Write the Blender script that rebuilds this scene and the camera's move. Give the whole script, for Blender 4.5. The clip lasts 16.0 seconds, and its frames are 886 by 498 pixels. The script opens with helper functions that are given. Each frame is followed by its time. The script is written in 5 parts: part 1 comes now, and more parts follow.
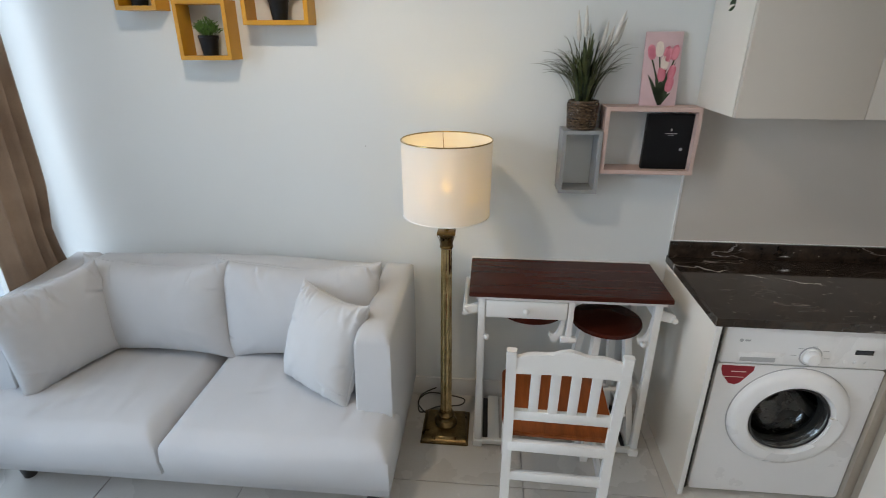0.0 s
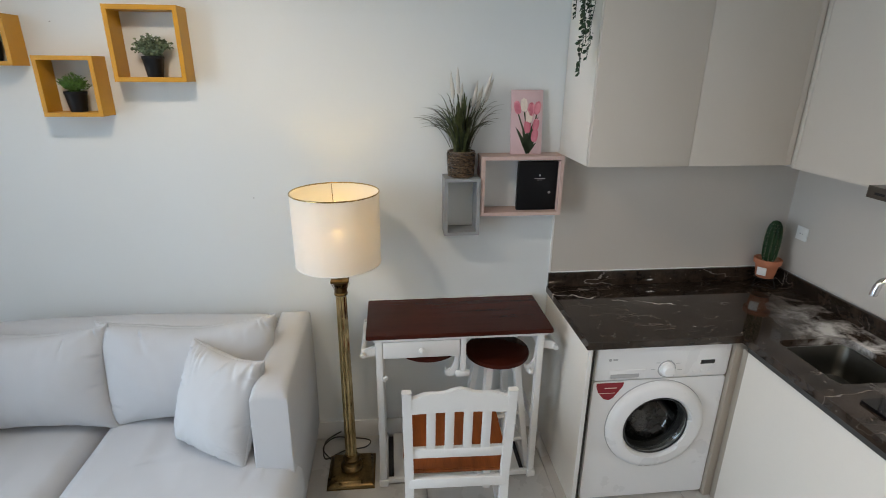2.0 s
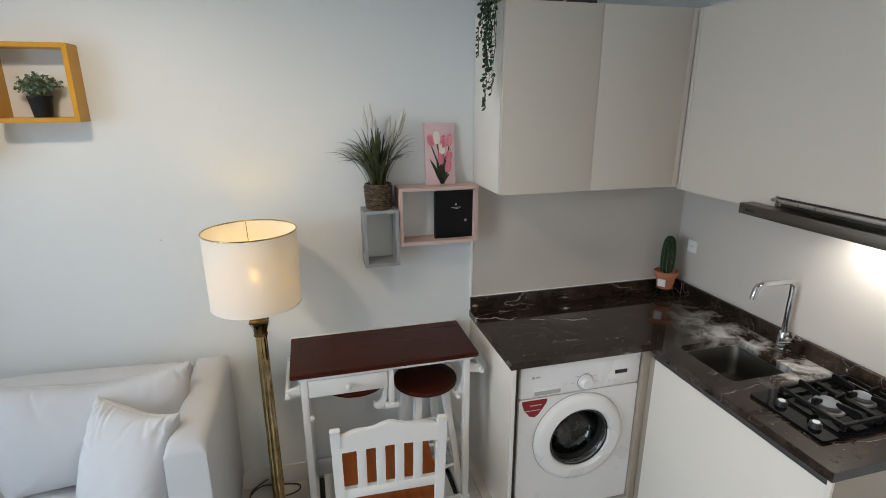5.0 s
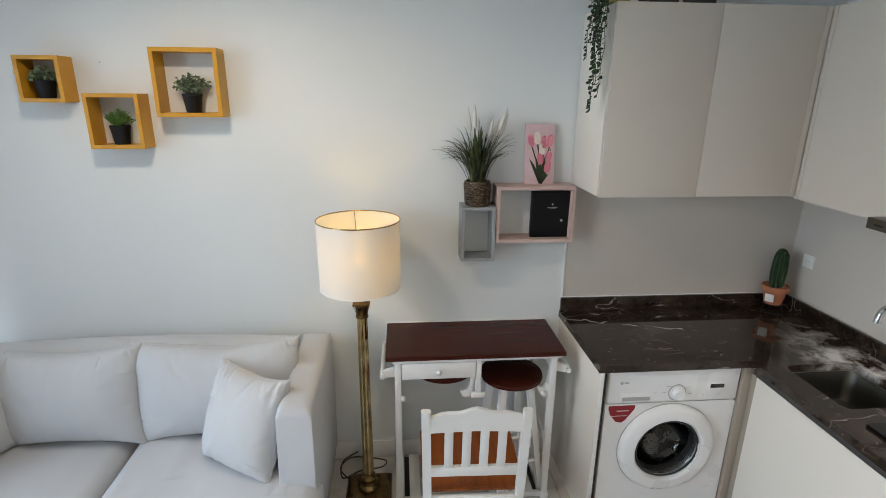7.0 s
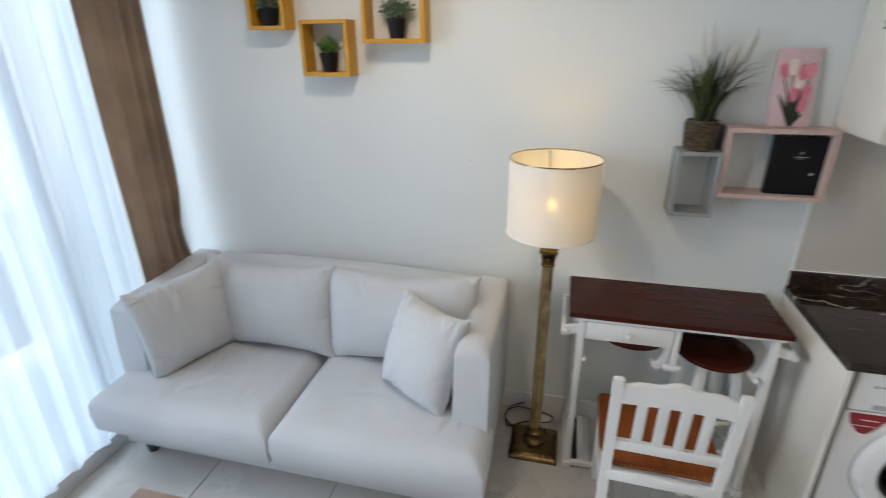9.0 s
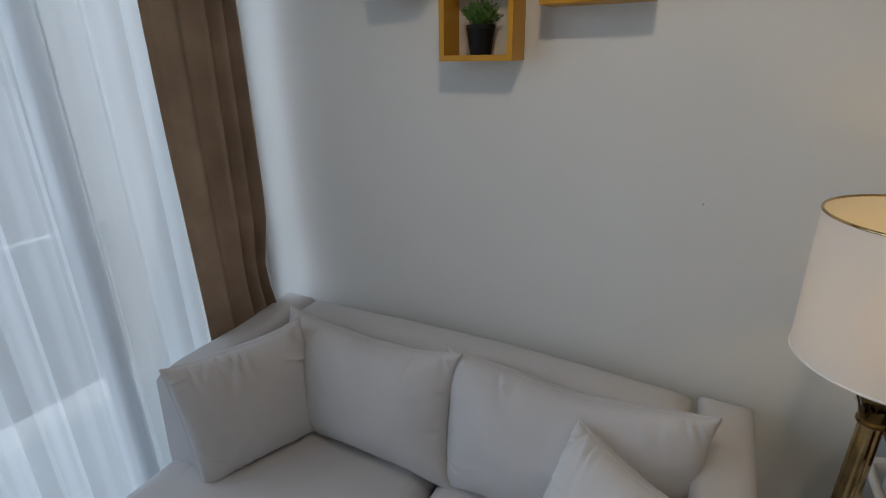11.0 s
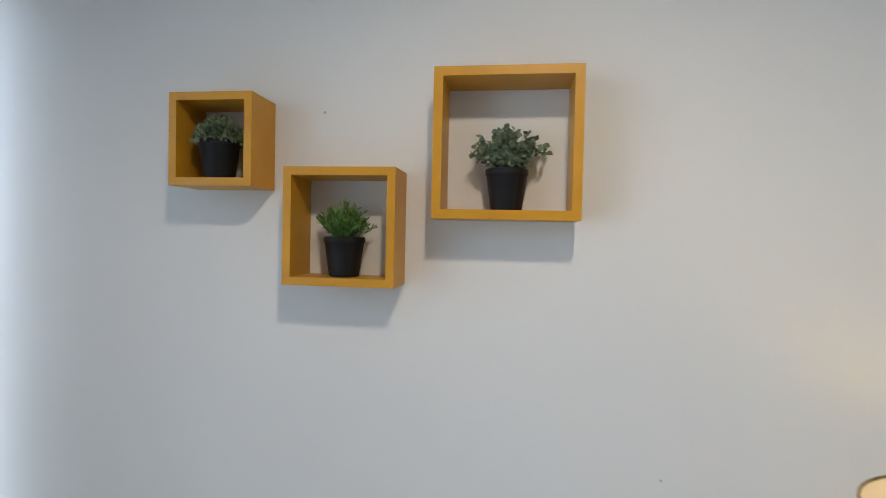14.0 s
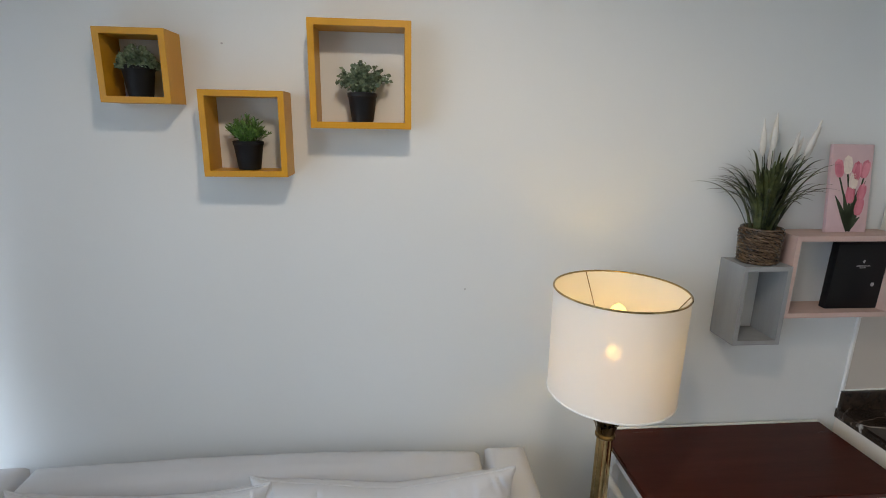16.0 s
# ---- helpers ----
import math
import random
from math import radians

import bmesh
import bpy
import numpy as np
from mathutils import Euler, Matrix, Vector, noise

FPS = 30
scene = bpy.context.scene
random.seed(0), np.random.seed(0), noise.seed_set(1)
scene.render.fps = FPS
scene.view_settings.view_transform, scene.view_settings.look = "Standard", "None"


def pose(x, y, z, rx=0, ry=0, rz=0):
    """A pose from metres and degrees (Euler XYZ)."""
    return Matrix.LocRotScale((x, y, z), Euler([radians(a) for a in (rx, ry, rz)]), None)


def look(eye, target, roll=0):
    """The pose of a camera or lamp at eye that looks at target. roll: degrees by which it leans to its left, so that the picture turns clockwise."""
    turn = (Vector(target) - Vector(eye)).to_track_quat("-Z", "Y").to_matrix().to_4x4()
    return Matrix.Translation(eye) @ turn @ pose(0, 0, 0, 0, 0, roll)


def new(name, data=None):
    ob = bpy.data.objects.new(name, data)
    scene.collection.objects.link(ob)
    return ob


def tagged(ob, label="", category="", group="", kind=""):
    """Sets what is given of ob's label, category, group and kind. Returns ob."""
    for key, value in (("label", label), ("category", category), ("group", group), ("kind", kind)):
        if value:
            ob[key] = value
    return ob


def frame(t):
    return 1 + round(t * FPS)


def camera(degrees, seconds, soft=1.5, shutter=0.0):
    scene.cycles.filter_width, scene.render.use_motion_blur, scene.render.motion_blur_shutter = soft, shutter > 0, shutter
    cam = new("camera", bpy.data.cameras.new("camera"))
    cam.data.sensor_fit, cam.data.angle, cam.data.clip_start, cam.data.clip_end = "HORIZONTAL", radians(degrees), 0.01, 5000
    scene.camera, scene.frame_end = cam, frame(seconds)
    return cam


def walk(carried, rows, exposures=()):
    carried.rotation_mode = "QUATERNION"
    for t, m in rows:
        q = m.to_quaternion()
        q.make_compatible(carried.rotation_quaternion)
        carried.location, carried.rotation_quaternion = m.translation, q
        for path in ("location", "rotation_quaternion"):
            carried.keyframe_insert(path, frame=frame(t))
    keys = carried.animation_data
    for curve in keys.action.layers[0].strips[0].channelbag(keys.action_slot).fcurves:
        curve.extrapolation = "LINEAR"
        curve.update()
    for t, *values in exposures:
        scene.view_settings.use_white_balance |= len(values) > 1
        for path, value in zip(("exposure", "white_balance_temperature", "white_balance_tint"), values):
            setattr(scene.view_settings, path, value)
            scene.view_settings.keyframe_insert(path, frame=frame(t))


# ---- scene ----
cam = camera(82.3, 16.0, soft=0.6, shutter=0.25)
PATH = [
    (0, (-0.847, -2.244, 1.78), (-1.011, -0.403, 1.015), -0.0),
    (0.5, (-0.806, -2.279, 1.841), (-0.847, -0.402, 1.15), 0.5),
    (1, (-0.781, -2.298, 1.891), (-0.73, -0.406, 1.243), 0.8),
    (1.5, (-0.772, -2.303, 1.898), (-0.668, -0.415, 1.245), 0.6),
    (2, (-0.78, -2.305, 1.889), (-0.583, -0.43, 1.221), 0.5),
    (2.5, (-0.747, -2.308, 1.889), (-0.403, -0.463, 1.198), 0.7),
    (3, (-0.709, -2.312, 1.885), (-0.248, -0.495, 1.186), 0.0),
    (3.2, (-0.719, -2.302, 1.891), (-0.211, -0.501, 1.185), 0.5),
    (5.3, (-0.793, -2.34, 1.929), (-0.313, -0.476, 1.386), -0.2),
    (5.5, (-0.81, -2.347, 1.943), (-0.366, -0.471, 1.412), 0.2),
    (6, (-0.813, -2.376, 1.95), (-0.492, -0.48, 1.4), 0.4),
    (6.5, (-0.815, -2.388, 1.935), (-0.591, -0.487, 1.356), 0.5),
    (7, (-0.823, -2.397, 1.933), (-0.662, -0.491, 1.351), 0.5),
    (7.5, (-0.826, -2.397, 1.942), (-0.708, -0.498, 1.326), 0.6),
    (8, (-0.841, -2.395, 1.932), (-0.749, -0.504, 1.288), 0.6),
    (8.5, (-0.883, -2.373, 1.915), (-0.911, -0.497, 1.222), 0.6),
    (9, (-0.972, -2.254, 1.846), (-1.413, -0.46, 1.082), -0.4),
    (9.2, (-1.018, -2.163, 1.824), (-1.658, -0.443, 1.028), -1.1),
    (11.3, (-1.445, -1.365, 1.698), (-2.328, 0.295, 1.017), -0.7),
    (11.5, (-1.472, -1.292, 1.690), (-2.216, 0.459, 1.073), 0.1),
    (12, (-1.545, -1.096, 1.690), (-1.985, 0.800, 1.194), -0.7),
    (12.5, (-1.65, -0.981, 1.705), (-1.977, 0.986, 1.536), 0.6),
    (13, (-1.709, -0.990, 1.778), (-2.037, 0.982, 1.708), 0.5),
    (13.5, (-1.73, -0.971, 1.76), (-2.042, 1.004, 1.791), 0.7),
    (14, (-1.693, -1.022, 1.798), (-1.964, 0.959, 1.752), 1.3),
    (14.5, (-1.593, -1.277, 1.784), (-1.713, 0.708, 1.576), 1.3),
    (15, (-1.579, -1.46, 1.818), (-1.53, 0.51, 1.478), 1.3),
    (15.5, (-1.614, -1.508, 1.83), (-1.475, 0.447, 1.432), 1.0),
    (16, (-1.616, -1.532, 1.856), (-1.432, 0.399, 1.368), 1.0),
]

EXPOSURES = [(0.0, -0.08, 6870, 11), (3.0, -0.02, 6880, 11), (5.5, -0.02, 6930, 11), (8.0, 0.02, 6900, 11), (9.0, -0.06, 6800, 11), (9.2, -0.48, 6700, 10), (11.3, -1.14, 7200, 15), (11.5, -0.93, 7180, 15), (12.0, -0.47, 6980, 14), (12.5, -0.38, 6810, 14), (13.0, -0.27, 6800, 14), (14.5, -0.28, 6910, 14), (16.0, -0.30, 6910, 13)]
walk(cam, [(t, look(eye, target, roll)) for t, eye, target, roll in PATH], EXPOSURES)

# strengths of the lights, in watts (the sky's as a factor)
SKY, DAY, HOOD, BULB, SUN = 0.12, 1030.0, 8.0, 3.0, 3.0
DOWN = [(-1.56, -1.12, 34.0), (-0.06, -3.2, 22.0), (-0.06, -3.8, 22.0)]

# ---------------------------------------------------------------- light
world = bpy.data.worlds.new("sky")
scene.world = world
world.use_nodes = True
wn, wl = world.node_tree.nodes, world.node_tree.links
sky = wn.new("ShaderNodeTexSky")
sky.sky_type, sky.sun_disc = "NISHITA", False
sky.sun_elevation, sky.sun_rotation = radians(48), radians(160)
wl.new(sky.outputs[0], wn["Background"].inputs[0])
wn["Background"].inputs[1].default_value = SKY


def lamp(name, kind, energy, colour, m, **more):
    data = bpy.data.lights.new(name, kind)
    data.energy, data.color = energy, colour
    if kind == "AREA":
        data.shape, data.size, data.size_y = "RECTANGLE", more["size"], more["size_y"]
    elif kind == "SPOT":
        data.spot_size, data.spot_blend, data.shadow_soft_size = more["angle"], 0.6, more["soft"]
    else:
        data.shadow_soft_size = more["soft"]
    ob = new(name, data)
    ob.matrix_world = m
    return ob


# sun behind the building, on the ground outside
sun = bpy.data.lights.new("sun", "SUN")
sun.energy, sun.angle, sun.color = SUN, radians(0.5), (1.0, 0.96, 0.90)
new("sun", sun).matrix_world = look((2.3, -6.3, 7.4), (0, 0, 0))
# daylight through the balcony door, ceiling downlights, the hood's lamp, the floor lamp's bulb
lamp("sky_light", "AREA", DAY, (0.665, 0.815, 1.0), look((-6.4, -2.0, 3.2), (-3.0, -1.9, 2.7)), size=8.5, size_y=5.6)
for i, (dx, dy, dw) in enumerate(DOWN):
    lamp("downlight_lamp", "SPOT", dw, (1.0, 0.85, 0.68) if i == 0 else (1.0, 0.80, 0.60), look((dx, dy, 2.655), (dx, dy + 0.001, 0)), angle=radians(165), soft=0.045)
lamp("hood_lamp", "SPOT", HOOD, (0.95, 0.98, 1.0), look((1.10, -1.07, 1.488), (1.12, -1.07, 0)), angle=radians(150), soft=0.03)
lamp("bulb_lamp", "SPOT", BULB, (1.0, 0.69, 0.28), pose(-1.008, -0.27, 1.19, 180), angle=radians(168), soft=0.018)


# ---------------------------------------------------------------- materials
def mat(name, colour, rough=0.5, metal=0.0, vary=0.08, scale=6.0, fine=120.0, bump=0.15, depth=0.002, random=0.0, spec=0.5, stretch=(1, 1, 1), tint=None, island=0.0):
    """A surface with slow and fine variation of colour and roughness, and a fine relief."""
    m = bpy.data.materials.new(name)
    m.use_nodes = True
    n, l = m.node_tree.nodes, m.node_tree.links
    p = n["Principled BSDF"]
    p.inputs["Metallic"].default_value = metal
    p.inputs["Specular IOR Level"].default_value = spec
    tc = n.new("ShaderNodeTexCoord")
    mp = n.new("ShaderNodeMapping")
    mp.inputs["Scale"].default_value = stretch
    l.new(tc.outputs["Object"], mp.inputs[0])
    a, b = n.new("ShaderNodeTexNoise"), n.new("ShaderNodeTexNoise")
    for node, s, d in ((a, scale, 4), (b, fine, 3)):
        node.inputs["Scale"].default_value, node.inputs["Detail"].default_value = s, d
        l.new(mp.outputs[0], node.inputs["Vector"])
    mixn = n.new("ShaderNodeMath")
    mixn.operation = "MULTIPLY_ADD"
    mixn.inputs[1].default_value, mixn.inputs[2].default_value = 0.4, 0.0
    l.new(b.outputs[0], mixn.inputs[0])
    add = n.new("ShaderNodeMath")
    l.new(a.outputs[0], add.inputs[0])
    l.new(mixn.outputs[0], add.inputs[1])
    last = add.outputs[0]
    if random or island:
        info, mul, add2 = n.new("ShaderNodeObjectInfo" if random else "ShaderNodeNewGeometry"), n.new("ShaderNodeMath"), n.new("ShaderNodeMath")
        mul.operation = "MULTIPLY_ADD"
        spread = random or island
        mul.inputs[1].default_value, mul.inputs[2].default_value = spread, -spread / 2
        l.new(info.outputs["Random" if random else "Random Per Island"], mul.inputs[0])
        l.new(last, add2.inputs[0])
        l.new(mul.outputs[0], add2.inputs[1])
        last = add2.outputs[0]
    ramp = n.new("ShaderNodeValToRGB")
    c = Vector(colour)
    other = Vector(tint) if tint else c
    ramp.color_ramp.elements[0].position, ramp.color_ramp.elements[1].position = 0.4, 1.0
    ramp.color_ramp.elements[0].color = (*(c * (1 - vary)), 1)
    ramp.color_ramp.elements[1].color = (*[min(1, v) for v in other * (1 + vary)], 1)
    l.new(last, ramp.inputs[0])
    l.new(ramp.outputs[0], p.inputs["Base Color"])
    rr = n.new("ShaderNodeMapRange")
    rr.inputs["From Min"].default_value, rr.inputs["From Max"].default_value = 0.3, 1.0
    rr.inputs["To Min"].default_value, rr.inputs["To Max"].default_value = rough * 0.88, min(1, rough * 1.15)
    l.new(a.outputs[0], rr.inputs["Value"])
    l.new(rr.outputs[0], p.inputs["Roughness"])
    if bump:
        bp = n.new("ShaderNodeBump")
        bp.inputs["Strength"].default_value, bp.inputs["Distance"].default_value = bump, depth
        l.new(b.outputs[0], bp.inputs["Height"])
        l.new(bp.outputs[0], p.inputs["Normal"])
    return m


WALL = mat("wall_paint", (0.742, 0.772, 0.775), 0.6, vary=0.02, scale=1.2, fine=260, bump=0.12, depth=0.0008)
# darker than the other walls only to lower the bounce light
REAR = mat("rear_wall_fill_cut", (0.36, 0.35, 0.335), 0.6, vary=0.03, scale=1.2, fine=260, bump=0.12, depth=0.0008)
CEIL = mat("ceiling_paint", (0.82, 0.82, 0.80), 0.8, vary=0.015, scale=1, fine=200, bump=0.1)
SPLASH = mat("splash_panel", (0.60, 0.553, 0.50), 0.22, vary=0.03, scale=1.5, fine=300, bump=0.03, depth=0.0004)
TRIMW = mat("white_trim", (0.82, 0.82, 0.80), 0.35, vary=0.02, bump=0.03)
SKIRT = mat("baseboard_paint", (0.70, 0.70, 0.69), 0.35, vary=0.03, bump=0.03)
TILE = mat("floor_tile", (0.52, 0.505, 0.48), 0.28, vary=0.06, scale=3, fine=90, bump=0.04, depth=0.0005, random=0.12)
GROUT = mat("grout", (0.40, 0.39, 0.375), 0.9, vary=0.1, fine=300)
LACQ = mat("cabinet_lacquer", (0.615, 0.555, 0.485), 0.33, vary=0.015, scale=2, fine=60, bump=0.0, random=0.02)
LACQB = mat("cream_lacquer", (0.80, 0.75, 0.675), 0.42, vary=0.015, scale=2, fine=60, bump=0.0, random=0.02)
LACQW = mat("cabinet_edge", (0.75, 0.71, 0.64), 0.35, vary=0.02, bump=0.03)
# near-black colour that stands in for shade inside gaps and recesses
GAP = mat("shadow_gap", (0.05, 0.048, 0.045), 0.7)
# beige panel with its shade put into the colour, hence the brown
ENDSHADE = mat("end_panel", (0.36, 0.315, 0.26), 0.35, vary=0.03, scale=2, bump=0.04)
STEEL = mat("brushed_steel", (0.52, 0.51, 0.49), 0.30, 1.0, vary=0.06, fine=300, bump=0.08, depth=0.0004, stretch=(1, 8, 1))
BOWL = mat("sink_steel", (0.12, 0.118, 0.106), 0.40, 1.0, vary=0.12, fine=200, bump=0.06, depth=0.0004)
HOODM = mat("hood_steel", (0.19, 0.172, 0.150), 0.36, 1.0, vary=0.05, fine=300, bump=0.06, depth=0.0003, stretch=(1, 0.1, 6))
CHROME = mat("chrome", (0.72, 0.72, 0.73), 0.10, 1.0, vary=0.02, bump=0)
BRASS = mat("aged_brass", (0.33, 0.235, 0.105), 0.15, 1.0, vary=0.30, scale=16, fine=90, bump=0.06, depth=0.0006, tint=(0.55, 0.43, 0.23))
BRASSD = mat("dark_brass", (0.17, 0.115, 0.05), 0.30, 1.0, vary=0.35, scale=30, bump=0.15)
FABRIC = mat("sofa_fabric", (0.545, 0.553, 0.57), 0.92, vary=0.035, scale=5, fine=700, bump=0.35, depth=0.0012, spec=0.2)
CUSHF = mat("cushion_fabric", (0.545, 0.553, 0.57), 0.92, vary=0.035, scale=7, fine=650, bump=0.35, depth=0.0012, spec=0.2)
THROWF = mat("throw_fabric", (0.575, 0.58, 0.59), 0.92, vary=0.03, scale=8, fine=650, bump=0.35, depth=0.0012, spec=0.2)
FOOT = mat("dark_plastic", (0.02, 0.02, 0.022), 0.45)
YELLOW = mat("mustard_lacquer", (0.58, 0.283, 0.016), 0.42, vary=0.10, scale=14, fine=160, bump=0.1, depth=0.0006)
PINKW = mat("pale_pink_wood", (0.56, 0.41, 0.365), 0.6, vary=0.10, scale=9, fine=90, bump=0.15, depth=0.0006, stretch=(0.3, 4, 4))
GREYW = mat("grey_stained_wood", (0.30, 0.315, 0.325), 0.6, vary=0.10, scale=9, fine=90, bump=0.15, depth=0.0006, stretch=(4, 4, 0.3))
POTB = mat("black_pot", (0.009, 0.010, 0.012), 0.5, spec=0.25, vary=0.15, fine=180)
SOIL = mat("soil", (0.03, 0.022, 0.015), 0.95, vary=0.3, fine=200, bump=0.8)
LEAFA = mat("dusty_leaf", (0.046, 0.082, 0.048), 0.55, spec=0.3, vary=0.35, scale=60, fine=200, tint=(0.22, 0.29, 0.19), island=0.25)
LEAFB = mat("fresh_leaf", (0.022, 0.066, 0.015), 0.5, spec=0.3, vary=0.4, scale=60, fine=200, tint=(0.12, 0.25, 0.06), island=0.4)
GRASS = mat("grass_leaf", (0.010, 0.020, 0.008), 0.45, spec=0.35, vary=0.35, scale=30, fine=120, tint=(0.075, 0.090, 0.034), island=0.55)
VINE = mat("vine_leaf", (0.010, 0.024, 0.011), 0.5, spec=0.25, vary=0.35, scale=40, fine=120, tint=(0.028, 0.056, 0.025))
PLUME = mat("dry_plume", (0.66, 0.64, 0.60), 0.9, vary=0.06, fine=300, bump=0.6)
BASKET = mat("dark_wicker", (0.022, 0.013, 0.008), 0.26, vary=0.5, scale=55, fine=200, bump=0.4, tint=(0.095, 0.060, 0.034), island=0.5)
WHITEW = mat("white_painted_wood", (0.76, 0.755, 0.735), 0.38, vary=0.03, scale=5, fine=140, bump=0.08, depth=0.0005)
REDW = mat("mahogany_top", (0.043, 0.0090, 0.0050), 0.26, spec=0.14, vary=0.10, scale=4, fine=60, bump=0.06, depth=0.0004, stretch=(0.5, 6, 6), tint=(0.060, 0.013, 0.008))
ORANGEW = mat("orange_stained_wood", (0.175, 0.043, 0.010), 0.35, spec=0.3, vary=0.22, scale=5, fine=60, bump=0.08, depth=0.0004, stretch=(6, 0.5, 6), tint=(0.26, 0.070, 0.017))
WMW = mat("appliance_white", (0.81, 0.815, 0.82), 0.30, vary=0.012, bump=0.02)
WMG = mat("appliance_grey", (0.42, 0.43, 0.44), 0.4, bump=0.02)
DARKG = mat("dark_display", (0.012, 0.013, 0.016), 0.15)
DRUM = mat("drum_steel", (0.34, 0.34, 0.33), 0.28, 1.0, vary=0.15, scale=16, fine=90, bump=0.1)
RUBBER = mat("door_rubber", (0.055, 0.057, 0.06), 0.5, vary=0.15, fine=150)
CAPM = mat("burner_cap", (0.20, 0.21, 0.23), 0.55, 0.0, vary=0.08, fine=200)
RED = mat("red_sticker", (0.27, 0.010, 0.022), 0.4, vary=0.05)
BLACKBOX = mat("black_card", (0.005, 0.0055, 0.007), 0.45, spec=0.2, vary=0.15, fine=200)
NAILM = mat("dull_nail", (0.50, 0.50, 0.51), 0.45)
GREYPR = mat("grey_print", (0.35, 0.35, 0.36), 0.5)
TERRA = mat("terracotta", (0.42, 0.15, 0.075), 0.75, vary=0.12, scale=20, fine=160, bump=0.2)
CACTUS = mat("cactus_skin", (0.007, 0.022, 0.008), 0.55, spec=0.2, vary=0.3, scale=50, fine=180, tint=(0.026, 0.060, 0.024))
SPINE = mat("cactus_spine", (0.46, 0.43, 0.32), 0.7)
SOCKET = mat("socket_plastic", (0.78, 0.78, 0.75), 0.35, vary=0.01, bump=0)
CABLE = mat("dark_cable", (0.03, 0.026, 0.022), 0.5)
IRON = mat("cast_iron", (0.006, 0.006, 0.006), 0.5, spec=0.2, vary=0.25, fine=250, bump=0.3)
HOBG = mat("hob_enamel", (0.005, 0.005, 0.006), 0.08, vary=0.2, bump=0, spec=0.25)
ALU = mat("burner_aluminium", (0.26, 0.26, 0.265), 0.5, 1.0, vary=0.08)
CURT = mat("brown_curtain", (0.25, 0.18, 0.135), 0.85, vary=0.22, scale=5, fine=320, bump=0.4, depth=0.001, spec=0.25, tint=(0.33, 0.25, 0.19))
FRAMEM = mat("window_frame", (0.60, 0.62, 0.64), 0.4, vary=0.03, bump=0.02)
CONC = mat("balcony_plaster", (0.62, 0.62, 0.60), 0.85, vary=0.08, scale=3, fine=80, bump=0.3)
TABLEW = mat("coffee_table_wood", (0.25, 0.16, 0.115), 0.4, vary=0.15, scale=5, fine=60, stretch=(0.5, 6, 6))
PINKBG = mat("pink_canvas", (0.64, 0.46, 0.48), 0.7, vary=0.10, scale=14, fine=300, bump=0.2, depth=0.0005)
TULIP = mat("tulip_pink", (0.56, 0.12, 0.18), 0.7, vary=0.08, scale=9, fine=60, random=0.5, tint=(0.74, 0.30, 0.36))
TULIPW = mat("tulip_cream", (0.78, 0.68, 0.60), 0.7, vary=0.12, scale=60)
STEMG = mat("painted_leaf", (0.030, 0.045, 0.020), 0.7, vary=0.4, scale=60)


